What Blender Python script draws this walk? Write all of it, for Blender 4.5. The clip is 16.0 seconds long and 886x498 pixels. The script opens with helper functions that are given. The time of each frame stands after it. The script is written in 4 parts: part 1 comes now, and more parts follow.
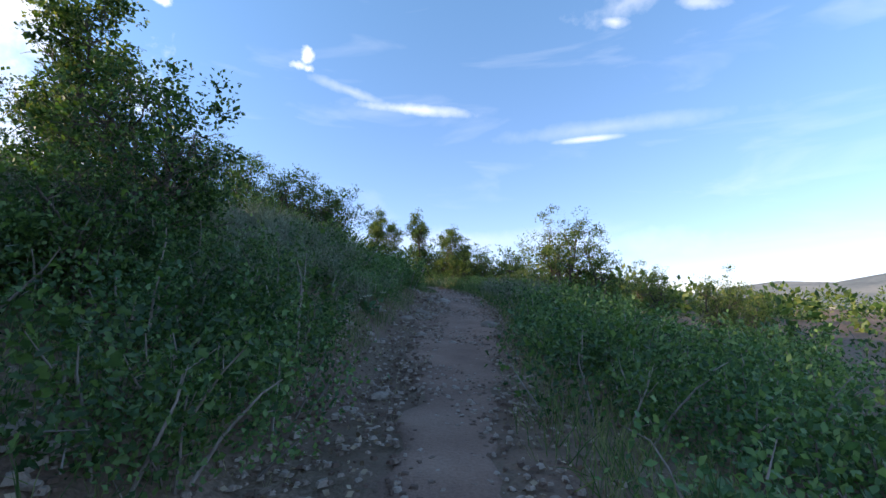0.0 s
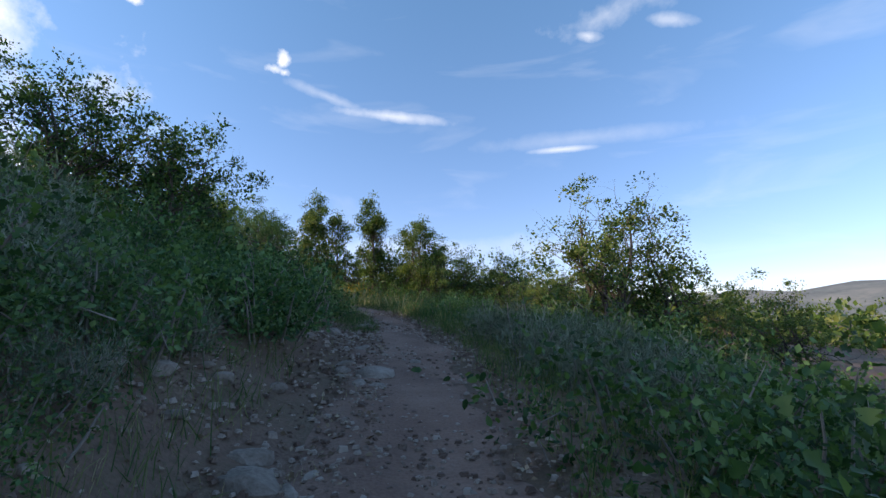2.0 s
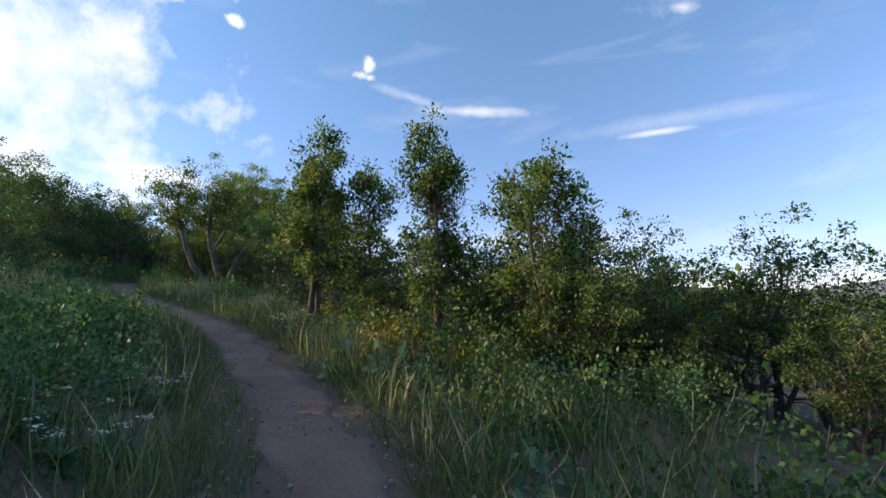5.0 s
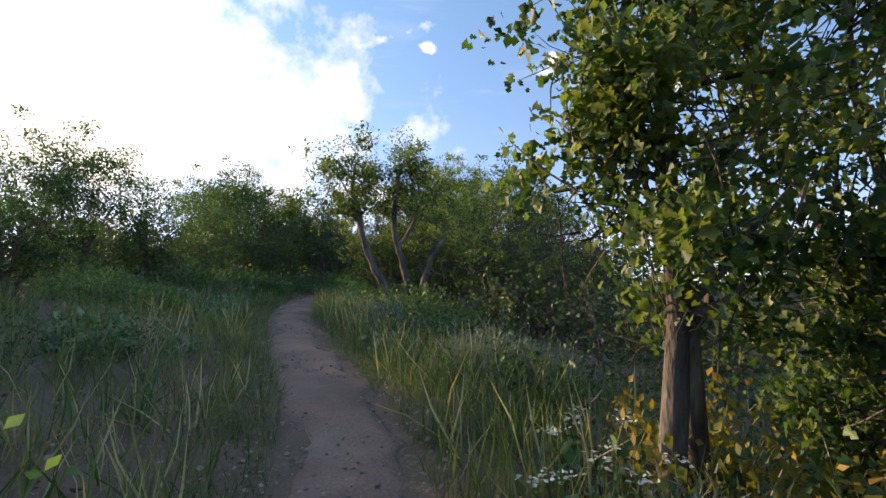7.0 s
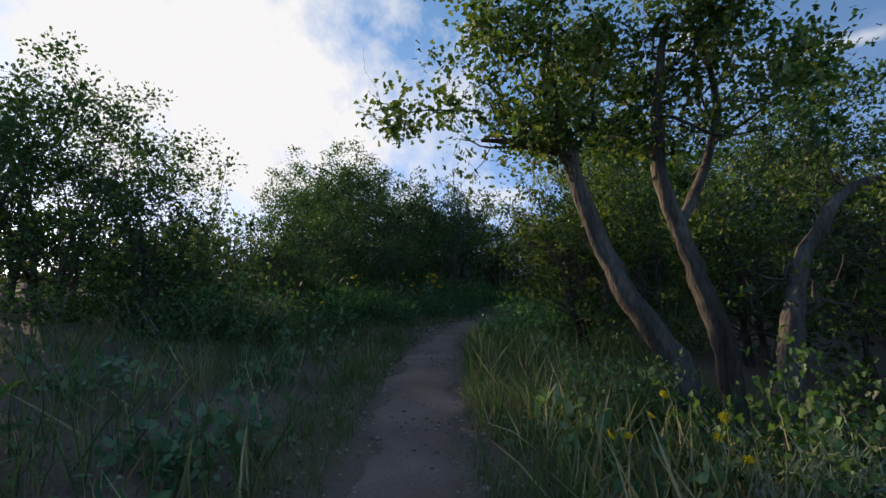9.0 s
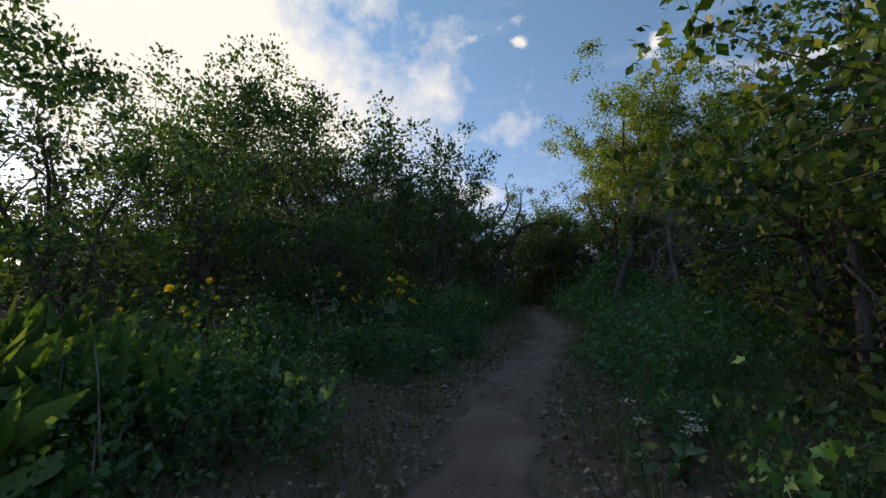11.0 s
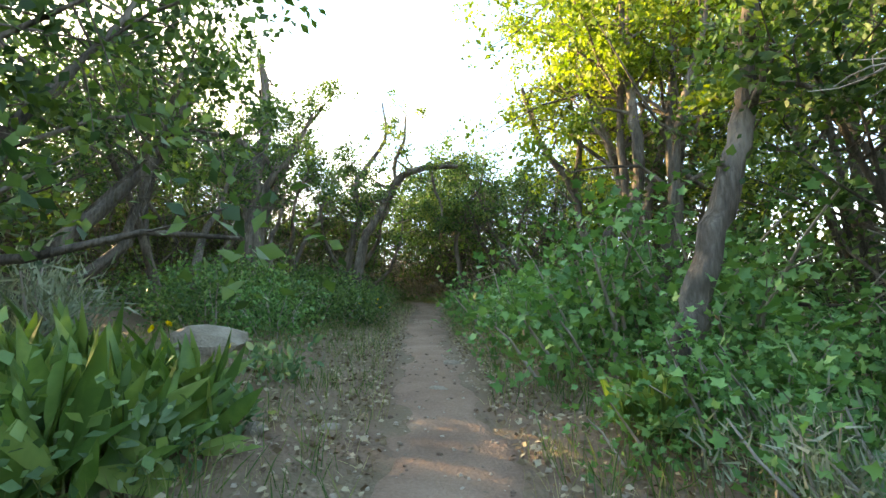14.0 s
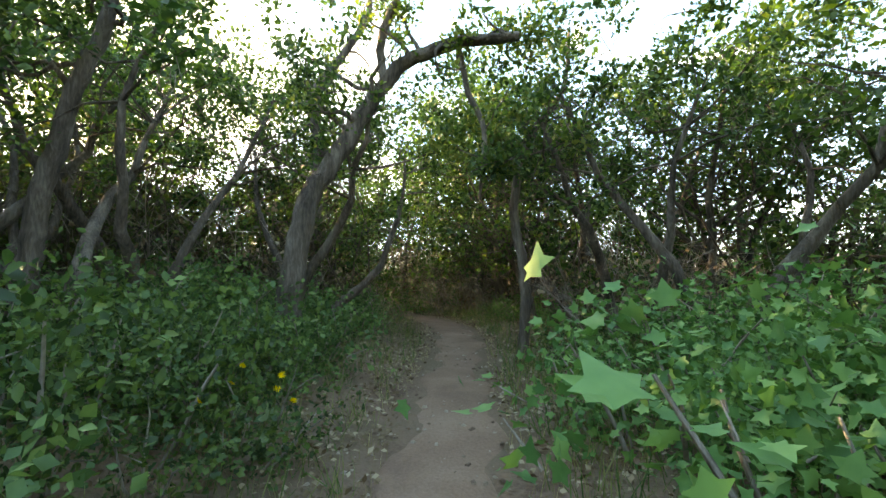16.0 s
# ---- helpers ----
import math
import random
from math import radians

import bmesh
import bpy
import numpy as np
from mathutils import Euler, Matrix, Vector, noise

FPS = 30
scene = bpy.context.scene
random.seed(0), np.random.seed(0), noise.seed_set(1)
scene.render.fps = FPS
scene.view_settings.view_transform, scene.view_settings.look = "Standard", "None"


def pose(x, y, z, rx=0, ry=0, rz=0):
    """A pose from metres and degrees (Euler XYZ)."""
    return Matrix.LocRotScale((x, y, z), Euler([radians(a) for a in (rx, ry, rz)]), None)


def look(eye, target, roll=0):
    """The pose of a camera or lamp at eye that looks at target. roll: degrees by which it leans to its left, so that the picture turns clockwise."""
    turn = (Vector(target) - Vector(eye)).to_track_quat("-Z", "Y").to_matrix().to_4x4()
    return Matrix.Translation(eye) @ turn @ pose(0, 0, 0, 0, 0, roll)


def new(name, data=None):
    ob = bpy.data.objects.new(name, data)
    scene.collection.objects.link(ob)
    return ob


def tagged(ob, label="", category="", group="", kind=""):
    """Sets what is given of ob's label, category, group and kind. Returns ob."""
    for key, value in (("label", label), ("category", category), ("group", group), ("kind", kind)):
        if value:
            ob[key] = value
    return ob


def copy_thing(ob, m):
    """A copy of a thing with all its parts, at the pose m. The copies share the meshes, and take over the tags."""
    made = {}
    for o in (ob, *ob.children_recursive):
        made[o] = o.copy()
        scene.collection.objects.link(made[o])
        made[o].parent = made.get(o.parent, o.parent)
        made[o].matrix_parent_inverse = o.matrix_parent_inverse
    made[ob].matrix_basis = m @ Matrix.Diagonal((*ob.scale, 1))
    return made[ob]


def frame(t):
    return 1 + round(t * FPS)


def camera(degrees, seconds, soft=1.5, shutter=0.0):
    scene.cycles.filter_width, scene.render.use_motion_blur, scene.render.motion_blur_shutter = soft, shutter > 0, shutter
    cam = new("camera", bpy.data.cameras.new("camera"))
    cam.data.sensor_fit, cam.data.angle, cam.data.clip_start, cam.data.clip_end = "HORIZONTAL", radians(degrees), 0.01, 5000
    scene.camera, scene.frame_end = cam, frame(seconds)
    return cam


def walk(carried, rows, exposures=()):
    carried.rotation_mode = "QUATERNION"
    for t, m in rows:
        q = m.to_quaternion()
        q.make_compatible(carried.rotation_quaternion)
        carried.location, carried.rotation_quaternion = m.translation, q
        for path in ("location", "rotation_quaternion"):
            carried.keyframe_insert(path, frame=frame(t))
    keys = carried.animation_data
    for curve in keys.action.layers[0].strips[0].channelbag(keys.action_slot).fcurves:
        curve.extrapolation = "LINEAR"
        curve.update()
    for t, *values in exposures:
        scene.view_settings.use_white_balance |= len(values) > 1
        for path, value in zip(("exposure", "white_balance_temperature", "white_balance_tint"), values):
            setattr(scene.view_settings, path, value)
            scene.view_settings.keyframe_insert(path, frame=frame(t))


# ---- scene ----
cam = camera(87.3, 16.0)
PATH = [
    (0.0, pose(0.000, 0.000, 0.900, 97.00, -0.00, 0.00)),
    (0.5, pose(0.026, 1.365, 1.007, 97.00, -0.19, -1.74)),
    (1.0, pose(0.034, 2.728, 1.122, 97.39, -0.08, -2.63)),
    (1.5, pose(0.198, 4.115, 1.258, 97.68, -0.10, -4.14)),
    (2.0, pose(0.310, 5.464, 1.424, 97.89, -0.13, -3.04)),
    (2.5, pose(0.447, 6.776, 1.602, 98.10, 0.02, -1.81)),
    (3.0, pose(0.430, 8.050, 1.741, 98.30, -0.03, -1.41)),
    (5.5, pose(-0.483, 13.672, 2.343, 96.79, 0.16, 13.44)),
    (6.0, pose(-1.030, 14.846, 2.445, 96.69, 0.26, 20.81)),
    (6.5, pose(-1.753, 15.883, 2.534, 96.70, 0.58, 27.49)),
    (7.0, pose(-2.572, 16.923, 2.626, 97.34, 0.69, 31.72)),
    (7.5, pose(-3.446, 17.919, 2.818, 97.27, 0.97, 37.28)),
    (8.0, pose(-4.419, 18.817, 2.959, 97.33, 0.83, 41.38)),
    (8.5, pose(-5.496, 19.658, 3.064, 97.65, 0.94, 44.19)),
    (9.0, pose(-6.610, 20.463, 3.228, 97.75, 1.06, 47.01)),
    (11.5, pose(-11.201, 24.853, 3.817, 96.90, -0.04, 40.69)),
    (12.0, pose(-11.924, 25.804, 3.888, 96.48, -0.12, 37.25)),
    (12.5, pose(-12.535, 26.854, 3.971, 95.53, -0.12, 33.93)),
    (13.0, pose(-13.104, 27.986, 3.996, 95.08, -0.12, 31.41)),
    (13.5, pose(-13.696, 29.199, 4.006, 95.36, -0.18, 30.29)),
    (14.0, pose(-14.247, 30.442, 4.064, 95.57, -0.07, 31.01)),
    (14.5, pose(-14.949, 31.685, 4.211, 95.40, 0.06, 32.44)),
    (15.0, pose(-15.690, 32.786, 4.297, 94.91, 0.04, 32.64)),
    (15.5, pose(-16.469, 33.910, 4.339, 94.72, 0.09, 33.04)),
    (16.0, pose(-17.254, 35.078, 4.385, 94.74, 0.34, 34.28)),
]

# exposure follows the clip's own brightening under the trees
walk(cam, PATH, [(0, 0.75, 6500, 12), (1.0, 0.5, 6500, 12), (3.0, 0.4, 6500, 12), (5.5, 0.5, 6900, 13), (7.0, 0.75, 7500, 16), (8.0, 0.5, 6500, 11), (9.0, -0.1, 6600, 11), (11.5, 0.1, 8200, 10), (12.5, 1.25, 9800, 9), (13.5, 2.55, 10200, 7), (14.5, 3.2, 10500, 5), (16.0, 3.1, 10800, 6)])

# ---- light ----
SUN_ELEVATION, SUN_AZIMUTH = 15.0, 92.0   # azimuth: degrees to the left of +y
az = radians(SUN_AZIMUTH)
sun_dir = Vector((-math.sin(az) * math.cos(radians(SUN_ELEVATION)), math.cos(az) * math.cos(radians(SUN_ELEVATION)), math.sin(radians(SUN_ELEVATION))))
sun_data = bpy.data.lights.new("sun", "SUN")
sun_data.energy, sun_data.angle, sun_data.color = 5.0, radians(0.6), (1.0, 0.8, 0.56)
sun = new("sun", sun_data)
sun.matrix_world = look((0, 0, 50), Vector((0, 0, 50)) - sun_dir)

world = bpy.data.worlds.new("sky")
scene.world = world
world.use_nodes = True
wn, wl = world.node_tree.nodes, world.node_tree.links
wn.clear()


def wnode(kind, **props):
    n = wn.new(kind)
    for k, v in props.items():
        if k == "op":
            n.operation = v
        elif k == "inputs":
            for i, val in v.items():
                n.inputs[i].default_value = val
    return n


def wmath(op, a, b=None, clamp=False):
    n = wn.new("ShaderNodeMath")
    n.operation, n.use_clamp = op, clamp
    for i, v in enumerate((a, b)):
        if v is None:
            continue
        if isinstance(v, (int, float)):
            n.inputs[i].default_value = v
        else:
            wl.new(v, n.inputs[i])
    return n.outputs[0]


sky = wn.new("ShaderNodeTexSky")
sky.sky_type, sky.sun_disc = "NISHITA", False
sky.sun_elevation, sky.sun_rotation = radians(SUN_ELEVATION), -az
sky.altitude, sky.air_density, sky.dust_density, sky.ozone_density = 1800, 1.0, 0.8, 1.6
coord = wn.new("ShaderNodeTexCoord")
warp = wnode("ShaderNodeTexNoise", inputs={"Scale": 9.0, "Detail": 6.0, "Roughness": 0.62})
wl.new(coord.outputs["Generated"], warp.inputs["Vector"])
wisp = wnode("ShaderNodeTexNoise", inputs={"Scale": 3.2, "Detail": 5.0, "Roughness": 0.55, "Distortion": 0.6})
wmap = wn.new("ShaderNodeMapping")
wmap.inputs["Scale"].default_value = (1.0, 1.0, 4.5)
wl.new(coord.outputs["Generated"], wmap.inputs["Vector"])
wl.new(wmap.outputs[0], wisp.inputs["Vector"])


def direction(left, up):
    a, e = radians(left), radians(up)
    return Vector((-math.sin(a) * math.cos(e), math.cos(a) * math.cos(e), math.sin(e)))


def cloud(left, up, wide, high, rough, gain, lean=0.0):
    """A soft patch of cloud round one direction of the sky, its edge broken by noise."""
    d = direction(left, up)
    side = Vector((0, 0, 1)).cross(d).normalized()
    top = d.cross(side)
    c, s = math.cos(radians(lean)), math.sin(radians(lean))
    side, top = side * c + top * s, top * c - side * s

    def along(v, width):
        n = wn.new("ShaderNodeVectorMath")
        n.operation = "DOT_PRODUCT"
        wl.new(coord.outputs["Generated"], n.inputs[0])
        n.inputs[1].default_value = v / radians(width)
        return n.outputs["Value"]

    u, v = along(side, wide), along(top, high)
    r = wmath("SQRT", wmath("ADD", wmath("MULTIPLY", u, u), wmath("MULTIPLY", v, v)))
    ahead = wmath("GREATER_THAN", along(d, 57.3), 0.2)
    broken = wmath("MULTIPLY", wmath("SUBTRACT", warp.outputs[0], 0.5), rough)
    edge = wmath("SUBTRACT", wmath("SUBTRACT", 1.0, r), broken, clamp=True)
    return wmath("MULTIPLY", wmath("MULTIPLY", edge, gain), ahead, clamp=True)


masks = [
    cloud(18.2, 27.4, 1.0, 0.55, 7.0, 0.75), cloud(17.4, 28.3, 0.65, 0.9, 6.0, 0.9), cloud(17.0, 27.2, 0.6, 0.45, 7.0, 0.8),   # the small bright puff
    cloud(11.5, 25.2, 5.5, 0.7, 2.4, 0.3, 16), cloud(4.0, 23.7, 8.5, 0.75, 2.4, 0.55, 3), cloud(-18, 19.4, 4.5, 0.45, 1.5, 0.6), cloud(-20, 20.5, 15, 1.1, 2.0, 0.18),   # thin streaks
    cloud(-24, 33, 8, 2.0, 3.4, 0.3, -14), cloud(-21.5, 31.2, 2.2, 0.8, 3, 0.6, 14), cloud(-31, 31, 3, 0.7, 3, 0.35, 20),
    cloud(37, 32, 3.5, 0.5, 8.0, 0.6, -18), cloud(33.5, 30.8, 0.9, 0.5, 7.0, 0.9),
    cloud(76, 26, 36, 20, 1.6, 1.7, 14),                                                    # bright veil round the sun: its glare painted as cloud
    cloud(50, 22, 9, 11, 2.4, 0.7), cloud(42, 14, 9, 1.4, 3.0, 0.7), cloud(2, 8, 40, 2.0, 2.0, 0.25),
]
total = masks[0]
for m in masks[1:]:
    total = wmath("MAXIMUM", total, m)
veil = wmath("MULTIPLY", wmath("SUBTRACT", wisp.outputs[0], 0.56, clamp=True), 0.6)
total = wmath("MAXIMUM", total, veil)
tint = wn.new("ShaderNodeMix")
tint.data_type, tint.blend_type = "RGBA", "MULTIPLY"
tint.inputs[0].default_value = 1.0
wl.new(sky.outputs[0], tint.inputs[6])
sep = wn.new("ShaderNodeSeparateXYZ")
wl.new(coord.outputs["Generated"], sep.inputs[0])
fade = wn.new("ShaderNodeValToRGB")
fade.color_ramp.elements[0].position, fade.color_ramp.elements[0].color = 0.0, (0.64, 0.57, 0.72, 1)
fade.color_ramp.elements[1].position, fade.color_ramp.elements[1].color = 0.6, (0.78, 0.94, 1.0, 1)
wl.new(sep.outputs["Z"], fade.inputs[0])
gain = wn.new("ShaderNodeVectorMath")
gain.operation = "SCALE"
gain.inputs["Scale"].default_value = 1.62
wl.new(fade.outputs[0], gain.inputs[0])
wl.new(gain.outputs[0], tint.inputs[7])
mix = wn.new("ShaderNodeMix")
mix.data_type = "RGBA"
wl.new(total, mix.inputs[0])
wl.new(tint.outputs[2], mix.inputs[6])
mix.inputs[7].default_value = (6.6, 6.6, 6.7, 1)
back = wn.new("ShaderNodeBackground")
back.inputs[1].default_value = 0.15
wl.new(mix.outputs[2], back.inputs[0])
wout = wn.new("ShaderNodeOutputWorld")
wl.new(back.outputs[0], wout.inputs[0])


# ---- materials ----
def material(name, colours, scale=8.0, rough=0.8, bump=0.3, bump_scale=40.0, island=0.0, through_light=0.0, spec=0.3, squash=(1, 1, 1)):
    """Colours blended by noise at two scales, with grain in the relief; island: variation from leaf to leaf."""
    m = bpy.data.materials.new(name)
    m.use_nodes = True
    n, l = m.node_tree.nodes, m.node_tree.links
    b = n["Principled BSDF"]
    b.inputs["Roughness"].default_value = rough
    b.inputs["Specular IOR Level"].default_value = spec
    geo = n.new("ShaderNodeNewGeometry")
    mp = n.new("ShaderNodeMapping")
    mp.inputs["Scale"].default_value = squash
    l.new(geo.outputs["Position"], mp.inputs["Vector"])
    big, fine = n.new("ShaderNodeTexNoise"), n.new("ShaderNodeTexNoise")
    big.inputs["Scale"].default_value, big.inputs["Detail"].default_value = scale, 5
    fine.inputs["Scale"].default_value, fine.inputs["Detail"].default_value = bump_scale, 4
    l.new(mp.outputs[0], big.inputs["Vector"])
    l.new(mp.outputs[0], fine.inputs["Vector"])
    val = n.new("ShaderNodeMath")
    val.operation = "MULTIPLY_ADD"
    l.new(fine.outputs[0], val.inputs[0])
    val.inputs[1].default_value = 0.5
    sub = n.new("ShaderNodeMath")
    sub.operation = "SUBTRACT"
    l.new(big.outputs[0], sub.inputs[0])
    sub.inputs[1].default_value = 0.25
    l.new(sub.outputs[0], val.inputs[2])
    fac = val.outputs[0]
    if island:
        isl = n.new("ShaderNodeMath")
        isl.operation = "MULTIPLY_ADD"
        l.new(geo.outputs["Random Per Island"], isl.inputs[0])
        isl.inputs[1].default_value = island
        sh = n.new("ShaderNodeMath")
        sh.operation = "SUBTRACT"
        l.new(fac, sh.inputs[0])
        sh.inputs[1].default_value = island / 2
        l.new(sh.outputs[0], isl.inputs[2])
        fac = isl.outputs[0]
    ramp = n.new("ShaderNodeValToRGB")
    cr = ramp.color_ramp
    while len(cr.elements) < len(colours):
        cr.elements.new(0.5)
    for i, c in enumerate(colours):
        cr.elements[i].position = 0.25 + 0.5 * i / max(1, len(colours) - 1)
        cr.elements[i].color = (*c, 1)
    l.new(fac, ramp.inputs[0])
    l.new(ramp.outputs[0], b.inputs["Base Color"])
    if bump:
        bp = n.new("ShaderNodeBump")
        bp.inputs["Strength"].default_value, bp.inputs["Distance"].default_value = bump, 0.02
        l.new(fine.outputs[0], bp.inputs["Height"])
        l.new(bp.outputs[0], b.inputs["Normal"])
    if through_light:
        tr = n.new("ShaderNodeBsdfTranslucent")
        br = n.new("ShaderNodeMix")
        br.data_type, br.blend_type = "RGBA", "MULTIPLY"
        br.inputs[0].default_value = 1.0
        l.new(ramp.outputs[0], br.inputs[6])
        br.inputs[7].default_value = (1.3, 1.45, 0.65, 1)
        l.new(br.outputs[2], tr.inputs[0])
        mx = n.new("ShaderNodeMixShader")
        mx.inputs[0].default_value = through_light
        l.new(b.outputs[0], mx.inputs[1])
        l.new(tr.outputs[0], mx.inputs[2])
        l.new(mx.outputs[0], n["Material Output"].inputs[0])
    return m


M_GROUND = material("soil_and_litter", [(0.13, 0.081, 0.058), (0.215, 0.139, 0.1), (0.162, 0.116, 0.076), (0.285, 0.198, 0.145)], 1.4, 0.95, 0.9, 45)
M_TRAIL = material("packed_dirt", [(0.178, 0.106, 0.078), (0.255, 0.16, 0.118), (0.33, 0.218, 0.163)], 2.2, 0.95, 0.7, 60)
M_GRAVEL = material("gravel", [(0.14, 0.09, 0.066), (0.235, 0.167, 0.125), (0.38, 0.305, 0.245)], 9, 0.9, 0.4, 90, island=0.9)
M_STONE = material("sandstone", [(0.17, 0.13, 0.1), (0.27, 0.215, 0.17), (0.38, 0.315, 0.26)], 5, 0.85, 0.6, 50)
M_BARK = material("oak_bark", [(0.035, 0.028, 0.023), (0.105, 0.085, 0.07), (0.22, 0.185, 0.155)], 7, 0.95, 1.0, 55, squash=(1, 1, 0.22))
M_DEADWOOD = material("weathered_twigs", [(0.14, 0.115, 0.095), (0.27, 0.23, 0.195), (0.4, 0.35, 0.31)], 9, 0.9, 0.6, 60, squash=(1, 1, 0.3))
LEAF = dict(bump=0.0, bump_scale=25, spec=0.35)
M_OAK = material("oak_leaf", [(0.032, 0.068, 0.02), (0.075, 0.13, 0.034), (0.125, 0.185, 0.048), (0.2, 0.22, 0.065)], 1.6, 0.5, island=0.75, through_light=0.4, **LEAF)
# the same oak leaf again, shade put into its colour
M_OAK_SHADE = material("oak_leaf_toned_for_shade", [(0.024, 0.056, 0.02), (0.055, 0.11, 0.034), (0.1, 0.165, 0.045)], 1.6, 0.5, island=0.7, through_light=0.35, **LEAF)
# sunlight through the crown is put into this yellow-green
M_MAPLE_TREE = material("sun_toned_box_elder_leaf", [(0.07, 0.12, 0.02), (0.15, 0.21, 0.03), (0.25, 0.29, 0.05)], 1.5, 0.5, island=0.6, through_light=0.45, **LEAF)
M_MAPLE = material("maple_leaf", [(0.05, 0.15, 0.045), (0.09, 0.225, 0.068), (0.15, 0.3, 0.095)], 2, 0.5, island=0.7, through_light=0.22, **LEAF)
M_SHRUB = material("snowberry_leaf", [(0.045, 0.105, 0.038), (0.09, 0.175, 0.06), (0.16, 0.25, 0.085)], 1.5, 0.55, island=0.7, through_light=0.28, **LEAF)
M_SAGE = material("sagebrush_leaf", [(0.1, 0.125, 0.085), (0.18, 0.21, 0.15), (0.28, 0.3, 0.23)], 2, 0.8, island=0.6, through_light=0.2, **LEAF)
M_FORB = material("grey_green_broad_leaf", [(0.069, 0.149, 0.075), (0.127, 0.213, 0.115), (0.230, 0.310, 0.190)], 2, 0.65, island=0.7, through_light=0.3, **LEAF)
M_GRASS = material("grass_blade", [(0.045, 0.1, 0.03), (0.085, 0.145, 0.045), (0.14, 0.175, 0.065), (0.23, 0.23, 0.11)], 1.3, 0.6, island=0.8, through_light=0.35, **LEAF)
M_DRY = material("dry_grass", [(0.2, 0.16, 0.08), (0.36, 0.29, 0.16), (0.5, 0.43, 0.27)], 1.6, 0.8, island=0.8, through_light=0.3, **LEAF)
M_LITTER = material("fallen_leaf", [(0.13, 0.085, 0.05), (0.26, 0.19, 0.12), (0.4, 0.32, 0.22)], 3, 0.85, island=0.9, bump=0.0, bump_scale=25, spec=0.2)
M_THICKET = material("thicket_leaf", [(0.07, 0.06, 0.03), (0.06, 0.09, 0.03), (0.11, 0.14, 0.045)], 1.6, 0.6, island=0.9, through_light=0.3, **LEAF)
M_EARS = material("long_green_leaf", [(0.06, 0.13, 0.03), (0.11, 0.2, 0.05), (0.2, 0.28, 0.08)], 3, 0.45, island=0.7, through_light=0.3, **LEAF)
# low warm sun on foliage, put into the leaf colour as orange
M_SUN_ORANGE = material("sun_orange_leaf", [(0.13, 0.14, 0.03), (0.24, 0.2, 0.035), (0.36, 0.22, 0.035)], 2, 0.6, island=0.8, through_light=0.4, **LEAF)
M_YELLOW = material("yellow_petal", [(0.75, 0.5, 0.01), (0.85, 0.6, 0.02)], 6, 0.6, island=0.3, through_light=0.3, **LEAF)
M_WHITE = material("white_petal", [(0.55, 0.55, 0.48), (0.75, 0.75, 0.7)], 6, 0.7, island=0.4, through_light=0.2, **LEAF)
# distance haze is put into these colours, greyer and paler than scrub
M_HILL = material("haze_toned_hillside", [(0.12, 0.135, 0.125), (0.19, 0.2, 0.19), (0.28, 0.27, 0.24)], 0.006, 0.95, 0.0, 0.05)
M_HOUSE = material("far_house_wall", [(0.4, 0.36, 0.32), (0.6, 0.56, 0.52)], 0.05, 0.8, 0.0, 1, island=0.9)
M_ROOF = material("far_roof", [(0.12, 0.1, 0.09), (0.25, 0.2, 0.18)], 0.05, 0.8, 0.0, 1, island=0.9)

# ---- the lie of the land ----
TRAIL = np.array([
    (-0.4, -8.0, -0.9), (-0.2, -4.0, -0.45), (0, 0, 0), (0.03, 1.36, 0.11), (0.03, 2.73, 0.22), (0.18, 4.12, 0.36), (0.3, 5.46, 0.52), (0.42, 6.78, 0.70),
    (0.43, 8.05, 0.84), (0.3, 10.0, 1.08), (0.0, 12.0, 1.28), (-0.48, 13.67, 1.44), (-1.03, 14.85, 1.54), (-1.75, 15.88, 1.63),
    (-2.57, 16.92, 1.74), (-3.45, 17.92, 1.90), (-4.42, 18.82, 2.05), (-5.5, 19.66, 2.17), (-6.61, 20.46, 2.32),
    (-8.3, 21.8, 2.55), (-9.9, 23.35, 2.77), (-11.2, 24.85, 2.92), (-12.54, 26.85, 3.05), (-13.7, 29.2, 3.12), (-14.95, 31.68, 3.30),
    (-16.47, 33.91, 3.44), (-17.25, 35.08, 3.48), (-19.0, 37.7, 3.6), (-21.2, 41.0, 3.8)])
TRAIL = np.vstack([TRAIL, [(-25.2, 43.6, 3.95), (-32.0, 45.0, 4.4)]])


def smooth_line(pts, step=0.12):
    """Points of a Catmull-Rom line through pts."""
    out = []
    p = np.vstack([2 * pts[0] - pts[1], pts, 2 * pts[-1] - pts[-2]])
    for i in range(1, len(p) - 2):
        n = max(2, int(np.linalg.norm(p[i + 1] - p[i]) / step))
        for k in range(n):
            u = k / n
            out.append(0.5 * (2 * p[i] + (p[i + 1] - p[i - 1]) * u + (2 * p[i - 1] - 5 * p[i] + 4 * p[i + 1] - p[i + 2]) * u * u
                              + (3 * p[i] - p[i - 1] - 3 * p[i + 1] + p[i + 2]) * u ** 3))
    return np.array(out + [pts[-1]])


LINE = smooth_line(TRAIL)
TANGENT = np.gradient(LINE[:, :2], axis=0)
TANGENT /= np.linalg.norm(TANGENT, axis=1)[:, None]
ARC = np.concatenate([[0], np.cumsum(np.linalg.norm(np.diff(LINE[:, :2], axis=0), axis=1))])
ARC -= ARC[np.argmin(np.hypot(LINE[:, 0], LINE[:, 1]))]     # 0 where the walk starts


def step01(a, b, x):
    u = np.clip((x - a) / (b - a), 0, 1)
    return u * u * (3 - 2 * u)


